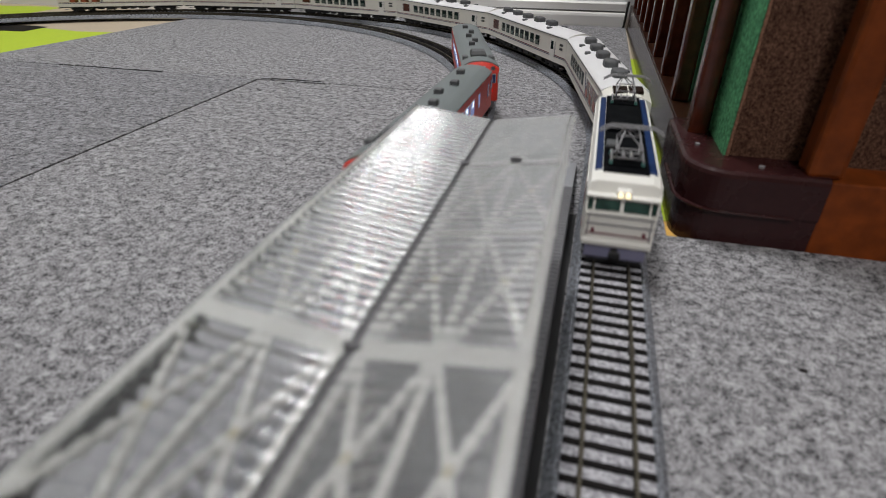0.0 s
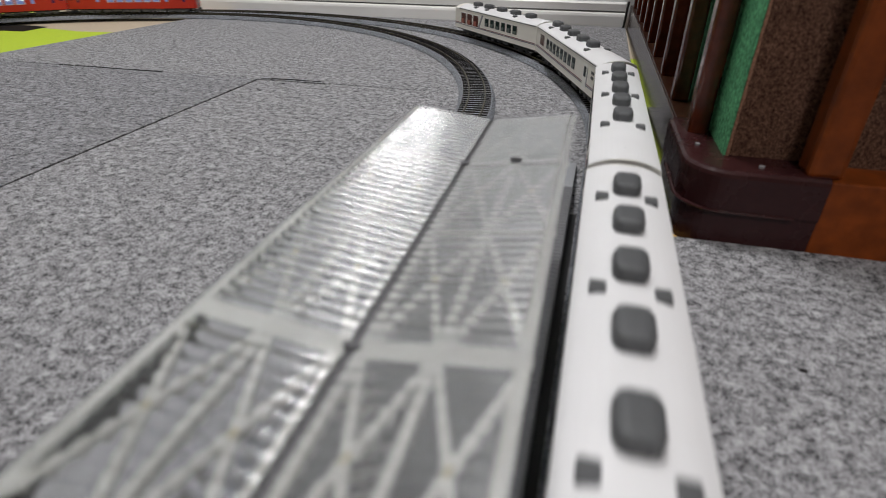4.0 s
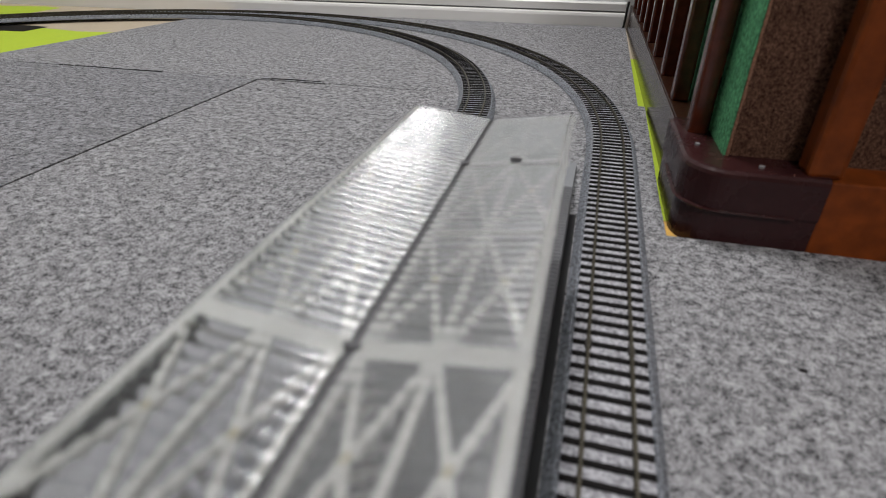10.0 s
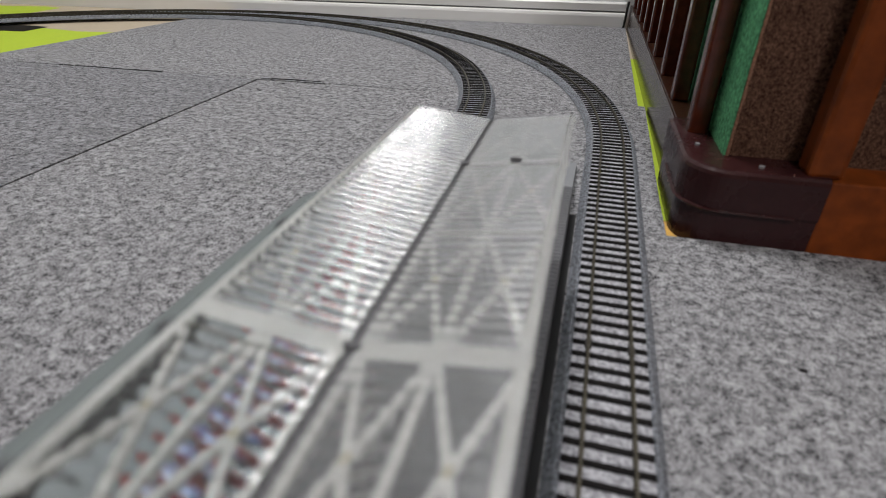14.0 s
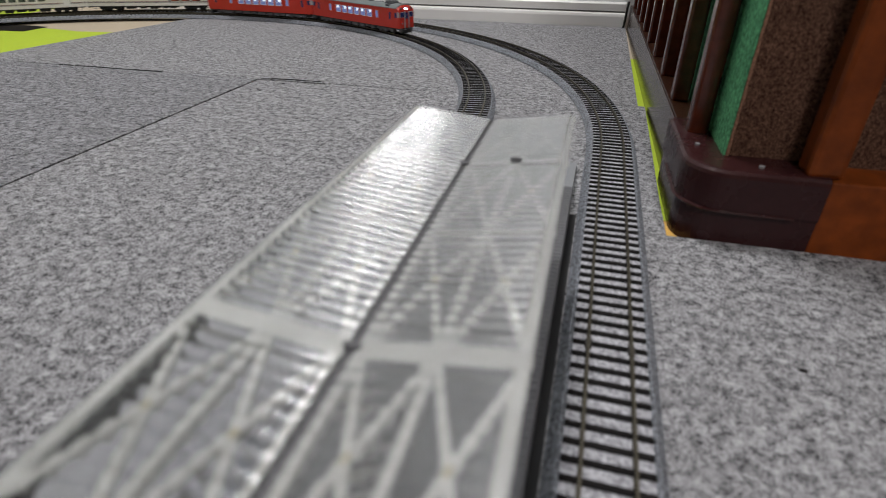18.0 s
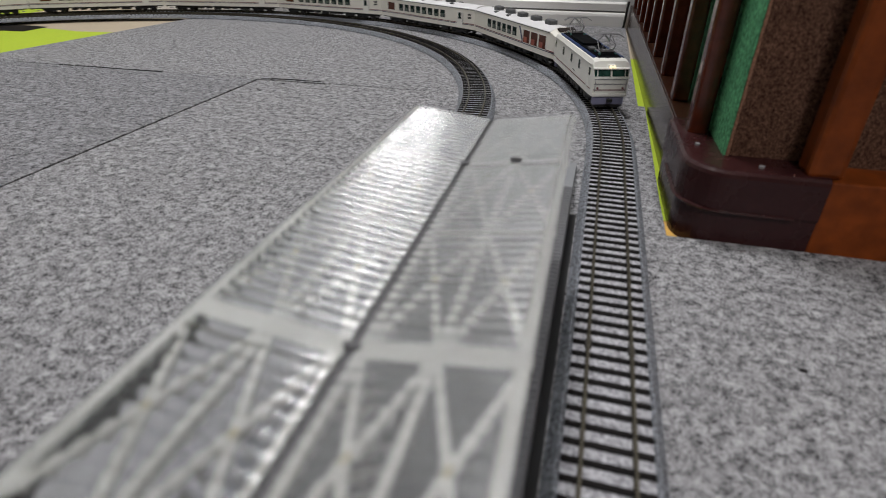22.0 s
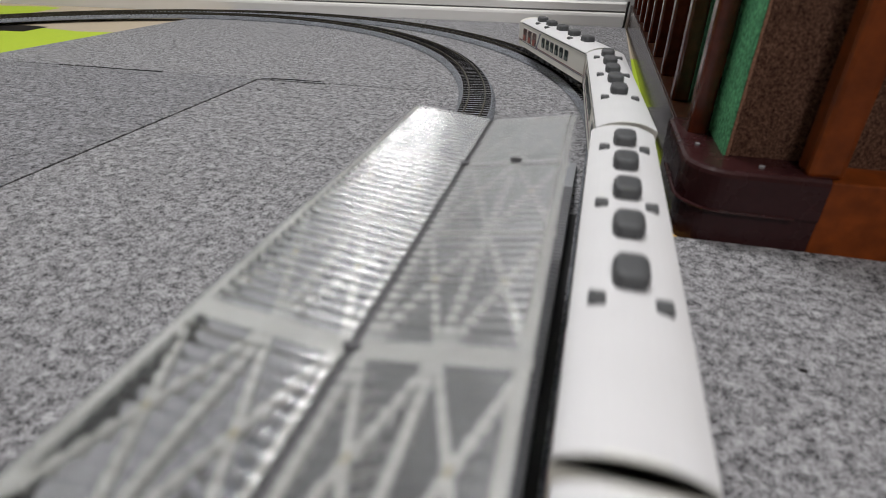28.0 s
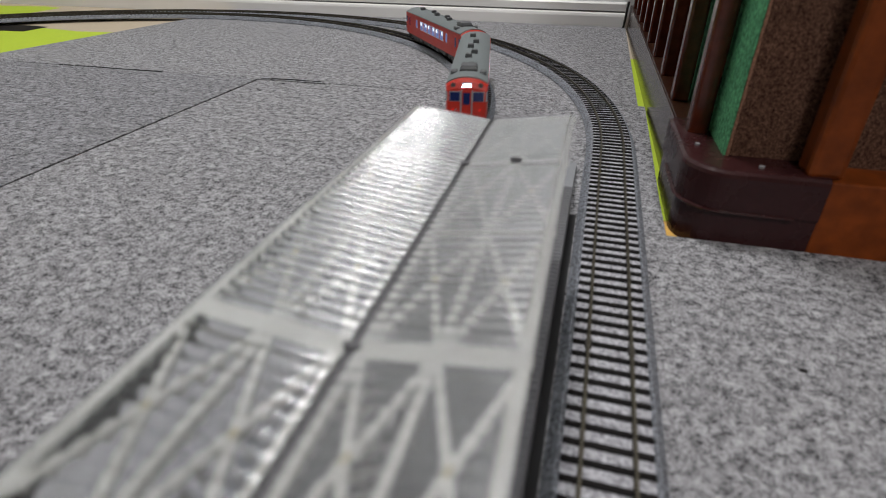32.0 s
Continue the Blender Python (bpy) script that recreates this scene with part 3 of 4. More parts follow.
# ---------------------------------------------------------------- fence
def fence():
    ob = empty("stair_fence", ROOM, "dark brown wooden baluster fence with a moulded plastic corner", "fence")
    front = -0.2905
    u = FENCE_U
    top = 0.0405
    part("base_board", box(u + 0.0030, u + 0.0212, front + 0.097, WALL_V - 0.030, -0.0095, top - 0.0008, bevel=0.0006), BOARD_SIDE, ob, "glossy brown base board")
    part("base_top", box(u + 0.0042, u + 0.0212, front + 0.101, WALL_V - 0.031, top - 0.0006, top + 0.0004, bevel=0.0004, seg=1), BASE_TOP, ob, "dusty red-brown top of the base")
    part("front_board", box(u + 0.0703, u + 0.75, front + 0.002, front + 0.0295, -0.0095, 0.0425, bevel=0.0012), WOOD_BROWN, ob, "warm brown front base board")
    # moulded corner: rounded in plan, with a step low down and a rounded top edge
    r = 0.026

    def outline(inset):
        pts = [(u - 0.002 + inset, front + 0.100)]
        cx, cy, rr = u - 0.002 + r, front + r, r - inset
        for i in range(11):
            a = math.pi + (math.pi / 2) * i / 10
            pts.append((cx + rr * math.cos(a), cy + rr * math.sin(a)))
        pts.append((u + 0.0700, front + inset))
        pts += [(u + 0.0700, front + 0.0295), (u + 0.0215, front + 0.0295), (u + 0.0215, front + 0.100)]
        return pts

    lower = loft([[(x, y, z) for x, y in outline(i)] for i, z in ((0.0014, -0.0095), (0.0010, 0.0180), (0.0008, 0.0189))])
    part("cap_foot", lower, CAP_PLASTIC, ob, "darker recessed foot of the corner cap", smooth=False)
    upper = loft([[(x, y, z) for x, y in outline(i)] for i, z in ((0.0004, 0.0190), (0.0, 0.0200), (0.0, 0.0400), (0.0006, 0.0420), (0.0022, 0.0434), (0.0045, 0.0438))])
    part("corner_cap", upper, CAP_PLASTIC, ob, "rounded dark brown plastic corner cap")
    # raised bead that runs round the corner and ends short of the board
    walk_round = [p for p in outline(-0.0002)[:12]] + [(u + 0.030, front - 0.0002), (u + 0.058, front - 0.0001)]
    walk_round[0] = (walk_round[0][0], front + 0.070)
    rows_ = []
    for x, y in walk_round:
        nx, ny = (x - (u - 0.002 + r), y - (front + r))
        nx, ny = (-1.0, 0.0) if y > front + r else ((0.0, -1.0) if x > u - 0.002 + r else (nx / math.hypot(nx, ny), ny / math.hypot(nx, ny)))
        rows_.append([(x - nx * 0.001, y - ny * 0.001, 0.0186), (x + nx * 0.0010, y + ny * 0.0010, 0.0189), (x + nx * 0.0014, y + ny * 0.0014, 0.0196), (x + nx * 0.0010, y + ny * 0.0010, 0.0203), (x - nx * 0.001, y - ny * 0.001, 0.0208)])
    part("bead", loft(rows_), CAP_PLASTIC, ob, "fine raised bead of the cap")
    for x, y in ((u + 0.0083, front + 0.0421), (u + 0.0375, front + 0.0109)):
        part("screw_head", tube((x, y, 0.0437), (x, y, 0.0449), 0.0015, 12), PANTO, ob)
    bal = mesh_of(box(-0.0064, 0.0064, -0.0066, 0.0066, 0.0, 0.62, bevel=0.0022, seg=3), WOOD_DARK, False, "baluster")
    for i in range(9):
        shared("baluster", bal, ob, Matrix.Translation((0.4624, -0.2175 + 0.0912 * i, 0.040)))
    for i in range(4):
        part("post", box(0.5085 + 0.16 * i, 0.5270 + 0.16 * i, front + 0.0045, front + 0.0225, 0.0425, 0.66, bevel=0.003), WOOD_BROWN, ob, "warm brown square post")
    part("end_cap", tube((u - 0.004, WALL_V - 0.030, -0.004), (u - 0.0005, WALL_V - 0.022, 0.046), 0.0022, 8), BLACK_RUBBER, ob, "black rubber end piece")
    part("handrail", box(u + 0.000, u + 0.035, front + 0.01, WALL_V - 0.03, 0.66, 0.69, bevel=0.004), WOOD_DARK, ob)
    part("handrail", box(u + 0.0355, u + 0.75, front + 0.005, front + 0.04, 0.66, 0.69, bevel=0.004), WOOD_DARK, ob)


fence()


def fabric_panel():
    """Brown carpeted box that stands behind the fence, one edge of it green."""
    u, v = 0.4722, -0.2625
    ob = empty("carpeted_box", ROOM, "box covered in dark brown carpet with a green felt side", "box")
    part("carpet_front", box(u + 0.0004, u + 0.75, v, v + 0.012, 0.002, 0.70), FABRIC_BROWN, ob)
    part("green_side", box(u - 0.0016, u, v - 0.0010, v + 0.150, 0.002, 0.70, bevel=0.0005, seg=1), FELT_GREEN, ob, "green felt side")
    rnd = random.Random(8)
    part("raw_edge", loft([[(u - 0.0002 + rnd.uniform(0, 0.0003), v - 0.0016, z), (u + 0.0010 + rnd.uniform(0, 0.0007), v - 0.0016, z), (u + 0.0009, v - 0.0002, z), (u, v - 0.0002, z)] for z in [0.002 + 0.004 * i for i in range(175)]]),
         RAW_EDGE, ob, "pale raw edge of the brown carpet")
    part("carpet_side", box(u - 0.0016, u + 0.012, v + 0.1505, WALL_V - 0.02, 0.002, 0.70), FABRIC_BROWN, ob)
    part("carpet_back", box(u + 0.0125, u + 0.75, WALL_V - 0.04, WALL_V - 0.02, 0.002, 0.70), FABRIC_BROWN, ob)
    part("lid", box(u - 0.003, u + 0.75, v, WALL_V - 0.02, 0.7002, 0.72), FABRIC_BROWN, ob)


fabric_panel()


# ---------------------------------------------------------------- rolling stock
def shell_ring(w, z0, z1, crown, y, n=19, tuck=0.0):
    """A coach cross-section: straight sides, rounded shoulders, a low arched roof."""
    h = w / 2
    zk = min(z0 + 0.004, (z0 + z1) / 2)
    pts = [(-h + tuck, y, z0), (-h, y, zk), (-h, y, z1)]
    for i in range(n):
        c = -math.cos(math.pi * i / (n - 1))
        pts.append((h * c, y, z1 + 0.0006 + (crown - z1 - 0.0006) * (1 - abs(c) ** 2.5)))
    pts += [(h, y, z1), (h, y, zk), (h - tuck, y, z0)]
    return pts


def both_sides(f):
    for s in (-1, 1):
        f(s)


def plate(s, w, y0, y1, z0, z1, proud=0.0003, deep=0.0010):
    """A thin plate let into the side wall."""
    a, b = s * (w / 2 + proud), s * (w / 2 - deep)
    return box(min(a, b), max(a, b), y0, y1, z0, z1)


WHEEL_MESH = None


def bogie(parent, y, base=0.029, side_material=None, gauge=0.0173):
    global WHEEL_MESH
    side_material = side_material or UNDER_BLACK
    if WHEEL_MESH is None:
        bm = tube((-0.0011, 0, 0), (0.0011, 0, 0), 0.0053, 16)
        tube((0.0009, 0, 0), (0.0014, 0, 0), 0.0060, 16, bm)
        tube((-0.0014, 0, 0), (-0.0010, 0, 0), 0.0016, 8, bm)
        WHEEL_MESH = mesh_of(bm, WHEEL, False, "wheel")
    bm = bmesh.new()
    for s in (-1, 1):
        x = s * 0.0128
        box(x - 0.0012, x + 0.0012, y - base / 2 - 0.006, y + base / 2 + 0.006, 0.0048, 0.0080, 0.0005, 1, bm)
        for k in (-1, 1):
            box(x - 0.0018, x + 0.0018, y + k * base / 2 - 0.0026, y + k * base / 2 + 0.0026, 0.0026, 0.0066, 0.0004, 1, bm)
        box(x - 0.0020, x + 0.0016, y - 0.0045, y + 0.0045, 0.0022, 0.0070, 0.0005, 1, bm)
    box(-0.012, 0.012, y - 0.004, y + 0.004, 0.005, 0.0108, 0, 1, bm)
    b = part("bogie", bm, side_material, parent)
    for k in (-1, 1):
        for s in (-1, 1):
            m = Matrix.Translation((s * (gauge / 2), y + k * base / 2, 0.0053))
            if s > 0:
                m = m @ Matrix.Rotation(math.pi, 4, "Z")
            shared("wheel", WHEEL_MESH, b, m)
        part("axle", tube((-gauge / 2, y + k * base / 2, 0.0053), (gauge / 2, y + k * base / 2, 0.0053), 0.0009, 6), WHEEL, b)
    return b


def coupler(parent, y, d):
    bm = box(-0.0014, 0.0014, min(y, y + d * 0.005), max(y, y + d * 0.005), 0.0068, 0.0092)
    box(-0.0028, 0.0028, min(y + d * 0.0045, y + d * 0.0062), max(y + d * 0.0045, y + d * 0.0062), 0.0062, 0.0098, 0.0004, 1, bm)
    return part("coupler", bm, UNDER_BLACK, parent)


AC_MESH = None
VENT_MESH = None


def roof_units(ob, units, vents, zc):
    global AC_MESH, VENT_MESH
    if AC_MESH is None:
        bm = loft([[(cx * (0.0060 - i), cy * (0.0086 - i), z) for cx, cy in
                    ((-1, -0.55), (-0.8, -0.9), (-0.45, -1), (0.45, -1), (0.8, -0.9), (1, -0.55), (1, 0.55), (0.8, 0.9), (0.45, 1), (-0.45, 1), (-0.8, 0.9), (-1, 0.55))]
                   for i, z in ((0.0004, -0.0010), (0.0, 0.0006), (0.0001, 0.0042), (0.0007, 0.0052), (0.0019, 0.0057), (0.0034, 0.0059))])
        AC_MESH = mesh_of(bm, AC_GREY, False, "roof_unit")
        VENT_MESH = mesh_of(box(-0.0028, 0.0028, -0.0034, 0.0034, -0.0022, 0.0016, 0.0008, 2), AC_GREY, False, "roof_vent")
    for y in units:
        shared("roof_unit", AC_MESH, ob, Matrix.Translation((0, y, zc)))
    for s, y in vents:
        shared("roof_vent", VENT_MESH, ob, Matrix.Translation((s * 0.0104, y, zc - 0.0010)))


def white_coach(length, units, vents, cab=0, index=0):
    """cab: 1 with the glazed observation end in front, -1 behind, 0 a plain coach."""
    label = "white model coach with dark windows and thin maroon and navy stripes" if not cab else "white model observation coach with large end windows"
    ob = empty("passenger_coach", Matrix(), label, "model train car", "coaches of the white train")
    w, z0, z1, crown = 0.0366, 0.0105, 0.0396, 0.0455
    h = length / 2
    ends = []
    for sgn in (-1, 1):
        if cab == sgn:
            ends.append([(sgn * h * 1.0, 0.0, 0.0), (sgn * (h - 0.012), 0.0, 1.0)])
        else:
            ends.append([(sgn * h, 0.0, 1.0)])
    rings = []
    if cab == -1:
        rings += [shell_ring(w - 0.0008, z0, z1 - 0.0004, crown - 0.0010, -h), shell_ring(w - 0.0002, z0, z1, crown - 0.0003, -h + 0.0010), shell_ring(w, z0, z1, crown - 0.0001, -h + 0.0080)]
    rings += [shell_ring(w, z0, z1, crown, -h + (0.016 if cab == -1 else 0.0)), shell_ring(w, z0, z1, crown, h - (0.016 if cab == 1 else 0.0))]
    if cab == 1:
        rings += [shell_ring(w - 0.0006, z0, z1 - 0.0005, crown - 0.0008, h - 0.0125), shell_ring(w - 0.0016, z0, 0.0350, 0.0412, h)]
    part("body", loft(rings), COACH_CREAM, ob, smooth=False)
    ra, rb = -h + (0.014 if cab == -1 else 0.0004), h - (0.016 if cab == 1 else 0.0004)
    part("roof", loft([shell_ring(w + 0.0002, z1 + 0.0008, z1 + 0.0010, crown + 0.0002, y) for y in (ra, rb)]), COACH_WHITE, ob, "white arched roof")
    part("roof_ridge", box(-0.0005, 0.0005, -h + 0.02, h - 0.02, crown - 0.0006, crown + 0.0003), COACH_WHITE, ob)
    f = -1 if cab == -1 else 1

    def Y(fr):
        return f * (-h + length * fr)

    def sp(a, b):
        return min(Y(a), Y(b)), max(Y(a), Y(b))

    def side(s):
        for z, hgt, m in ((0.0182, 0.0009, STRIPE_MAROON), (0.0168, 0.0007, STRIPE_NAVY)):
            part("stripe", plate(s, w, -h + 0.001, h - 0.001, z, z + hgt, 0.00015), m, ob)
        part("rain_gutter", plate(s, w, ra, rb, z1 + 0.0001, z1 + 0.0007, 0.0004), ROOF_LINE, ob, "dark line under the roof edge")
        n = 8 if not cab else 6
        lo, hi = (0.22, 0.735) if not cab else (0.20, 0.60)
        for i in range(n):
            a = lo + (hi - lo) * i / n
            y0, y1 = sp(a, a + (hi - lo) / n * 0.66)
            fr = part("window", plate(s, w, y0 - 0.0006, y1 + 0.0006, 0.0232, 0.0345, 0.00025), WINDOW_FRAME, ob)
            part("pane", plate(s, w, y0, y1, 0.0238, 0.0339, 0.0004), GLASS_DARK, fr)
            part("seat_back", plate(s, w, y0 + 0.0004, y1 - 0.0010 - 0.0012 * ((i * 7) % 3), 0.0240, 0.0276 + 0.0008 * ((i * 5) % 3), 0.0005), SEAT_GREEN, fr, "pale green seat back behind the glass")
        if not cab:
            y0, y1 = sp(0.085, 0.165)
            part("saloon_window", plate(s, w, y0, y1, 0.0228, 0.0350, 0.0003), GLASS_BROWN, ob, "dark brown picture window")
            y0, y1 = sp(0.835, 0.885)
            door = part("door", plate(s, w, y0, y1, 0.0120, 0.0362, 0.0003), CREAM, ob, "recessed cream door")
            part("door_window", plate(s, w, y0 + 0.003, y1 - 0.003, 0.0245, 0.0340, 0.0005), GLASS_DARK, door)
            part("handrail", plate(s, w, y1 + 0.0010, y1 + 0.0016, 0.016, 0.034, 0.0007), PANTO, ob)
            for z in (0.0265, 0.0310):
                y0, y1 = sp(0.935, 0.965)
                part("small_window", plate(s, w, y0, y1, z, z + 0.0026, 0.0003), WINDOW_FRAME, ob)
        else:
            for a, b in ((0.665, 0.735), (0.75, 0.82), (0.835, 0.905)):
                y0, y1 = sp(a, b)
                fr = part("window", plate(s, w, y0 - 0.0008, y1 + 0.0008, 0.0182, 0.0356, 0.0004), CREAM, ob)
                part("pane", plate(s, w, y0, y1, 0.0190, 0.0347, 0.0006), GLASS_BROWN, fr)
                part("seat_back", plate(s, w, y0 + 0.0015, y0 + (y1 - y0) * 0.6, 0.0192, 0.0262, 0.0007), SEAT_RED, fr, "red seat behind the glass")
            y0, y1 = sp(0.63, 0.645)
            bm = bmesh.new()
            slant = 0.006 * f
            pts = [(0.0172, slant), (0.0375, -slant)]
            vs = [bm.verts.new((s * (w / 2 + o), y + d, z)) for o in (-0.001, 0.00015) for z, d in pts for y in (y0, y1)]
            for q4 in ((0, 1, 3, 2), (4, 6, 7, 5), (0, 4, 5, 1), (2, 3, 7, 6), (0, 2, 6, 4), (1, 5, 7, 3)):
                bm.faces.new([vs[i] for i in q4])
            part("stripe", bm, STRIPE_NAVY, ob, "slanting navy stripe")

    both_sides(side)
    # ends
    for e in (-1, 1):
        if cab == e:
            y = e * h
            for x0, x1 in ((-0.0140, -0.0052), (-0.0046, 0.0046), (0.0052, 0.0140)) if cab == -1 else ():
                fr = part("end_window", box(x0, x1, min(y, y + e * 0.0004), max(y, y + e * 0.0004), 0.0185, 0.0345), CREAM, ob, "cream framed end window")
                part("pane", box(x0 + 0.0007, x1 - 0.0007, min(y, y + e * 0.0007), max(y, y + e * 0.0007), 0.0192, 0.0338), GLASS_BROWN, fr)
            for x0, x1 in ((-0.0112, -0.0006), (0.0006, 0.0112)) if cab == 1 else ():
                bm = bmesh.new()
                top = [(x0, y - e * 0.0112, 0.0450), (x1, y - e * 0.0112, 0.0450)]
                low = [(x0, y - e * 0.0040, 0.0426), (x1, y - e * 0.0040, 0.0426)]
                vs = [bm.verts.new((x, yy, z + o)) for o in (-0.001, 0.0010) for x, yy, z in (low[0], low[1], top[1], top[0])]
                for q4 in ((0, 1, 2, 3), (7, 6, 5, 4), (0, 4, 5, 1), (1, 5, 6, 2), (2, 6, 7, 3), (3, 7, 4, 0)):
                    bm.faces.new([vs[i] for i in q4])
                part("end_window", bm, END_GLASS, ob, "sloping panorama window")
            if cab == 1:
                part("end_panel", box(-0.0140, 0.0140, min(y, y + e * 0.0006), max(y, y + e * 0.0006), 0.0180, 0.0290), GLASS_BROWN, ob)
        else:
            y = e * h
            part("gangway", box(-0.0060, 0.0060, min(y, y + e * 0.0045), max(y, y + e * 0.0045), 0.0115, 0.0380, 0.0006, 1), UNDER_GREY, ob, "grey corridor bellows")
            part("roof_lip", loft([shell_ring(w + 0.0006, z1 - 0.0015, z1, crown + 0.0003, y - e * 0.0015), shell_ring(w + 0.0006, z1 - 0.0015, z1, crown + 0.0003, y)]), CREAM, ob)
        coupler(ob, e * (h + 0.0002), e)
    part("underframe", box(-0.0150, 0.0150, -h + 0.004, h - 0.004, 0.0086, 0.0108), UNDER_BLACK, ob)
    rnd = random.Random(20 + index)
    y = -h * 0.42
    while y < h * 0.40:
        ln = rnd.uniform(0.008, 0.020)
        for s in (-1, 1):
            part("equipment_box", box(min(s * 0.0075, s * 0.0150), max(s * 0.0075, s * 0.0150), y, y + ln, 0.0036 + rnd.uniform(0, 0.0016), 0.0090, 0.0006, 1), UNDER_BLACK, ob)
        y += ln + rnd.uniform(0.003, 0.010)
    for k in (-1, 1):
        bogie(ob, k * (h - 0.040))
        for s in (-1, 1):
            part("step", box(s * 0.0152 - 0.0015, s * 0.0152 + 0.0015, k * (h - 0.012) - 0.003, k * (h - 0.012) + 0.003, 0.0050, 0.0060), PANTO, ob)
    roof_units(ob, [f * (h - u) for u in units], [(s, f * (h - u)) for s, u in vents], crown)
    return ob


def pantograph(ob, y, raised):
    base = part("pantograph", box(-0.0095, 0.0095, y - 0.0085, y + 0.0085, 0.0452, 0.0458), LOCO_DECK, ob, "grey metal pantograph")
    for sx in (-1, 1):
        part("base_rail", bar((sx * 0.0078, y - 0.008, 0.0478), (sx * 0.0078, y + 0.008, 0.0478), 0.0009, 0.0009), PANTO, base)
        for sy in (-1, 1):
            part("insulator", tube((sx * 0.0078, y + sy * 0.007, 0.0450), (sx * 0.0078, y + sy * 0.007, 0.0474), 0.0010, 8), INSULATOR, base)
    top = 0.0475 + (0.0150 if raised else 0.0042)
    knee = (0.0475 + top) / 2
    reach = 0.0105 if raised else 0.014
    for sy in (-1, 1):
        part("base_bar", bar((-0.0078, y + sy * 0.004, 0.0480), (0.0078, y + sy * 0.004, 0.0480), 0.0009, 0.0009), PANTO, base)
        part("lower_arm", bar((0.0055, y + sy * 0.003, 0.0480), (0.0060, y + sy * reach, knee), 0.0007, 0.0007), PANTO, base)
        part("lower_arm", bar((-0.0055, y + sy * 0.003, 0.0480), (-0.0060, y + sy * reach, knee), 0.0007, 0.0007), PANTO, base)
        part("knee_bar", bar((-0.0062, y + sy * reach, knee), (0.0062, y + sy * reach, knee), 0.0006, 0.0006), PANTO, base)
        part("upper_arm", bar((0.0060, y + sy * reach, knee), (0.0030, y + sy * 0.0015, top), 0.0006, 0.0006), PANTO, base)
        part("upper_arm", bar((-0.0060, y + sy * reach, knee), (-0.0030, y + sy * 0.0015, top), 0.0006, 0.0006), PANTO, base)
        part("upper_brace", bar((-0.0060, y + sy * reach, knee), (0.0030, y + sy * 0.0015, top), 0.0005, 0.0005), PANTO, base)
        x = [(-0.0155, top - 0.0022), (-0.0105, top + 0.0006), (0.0105, top + 0.0006), (0.0155, top - 0.0022)]
        bm = bmesh.new()
        for (xa, za), (xb, zb) in zip(x, x[1:]):
            bar((xa, y + sy * 0.0022, za), (xb, y + sy * 0.0022, zb), 0.0013, 0.0007, bm)
        part("contact_strip", bm, PANTO, base)
    for sx in (-1, 1):
        part("spring", tube((sx * 0.0020, y - 0.004, 0.0484), (sx * 0.0020, y + 0.004, 0.0484), 0.0009, 8), PANTO, base)


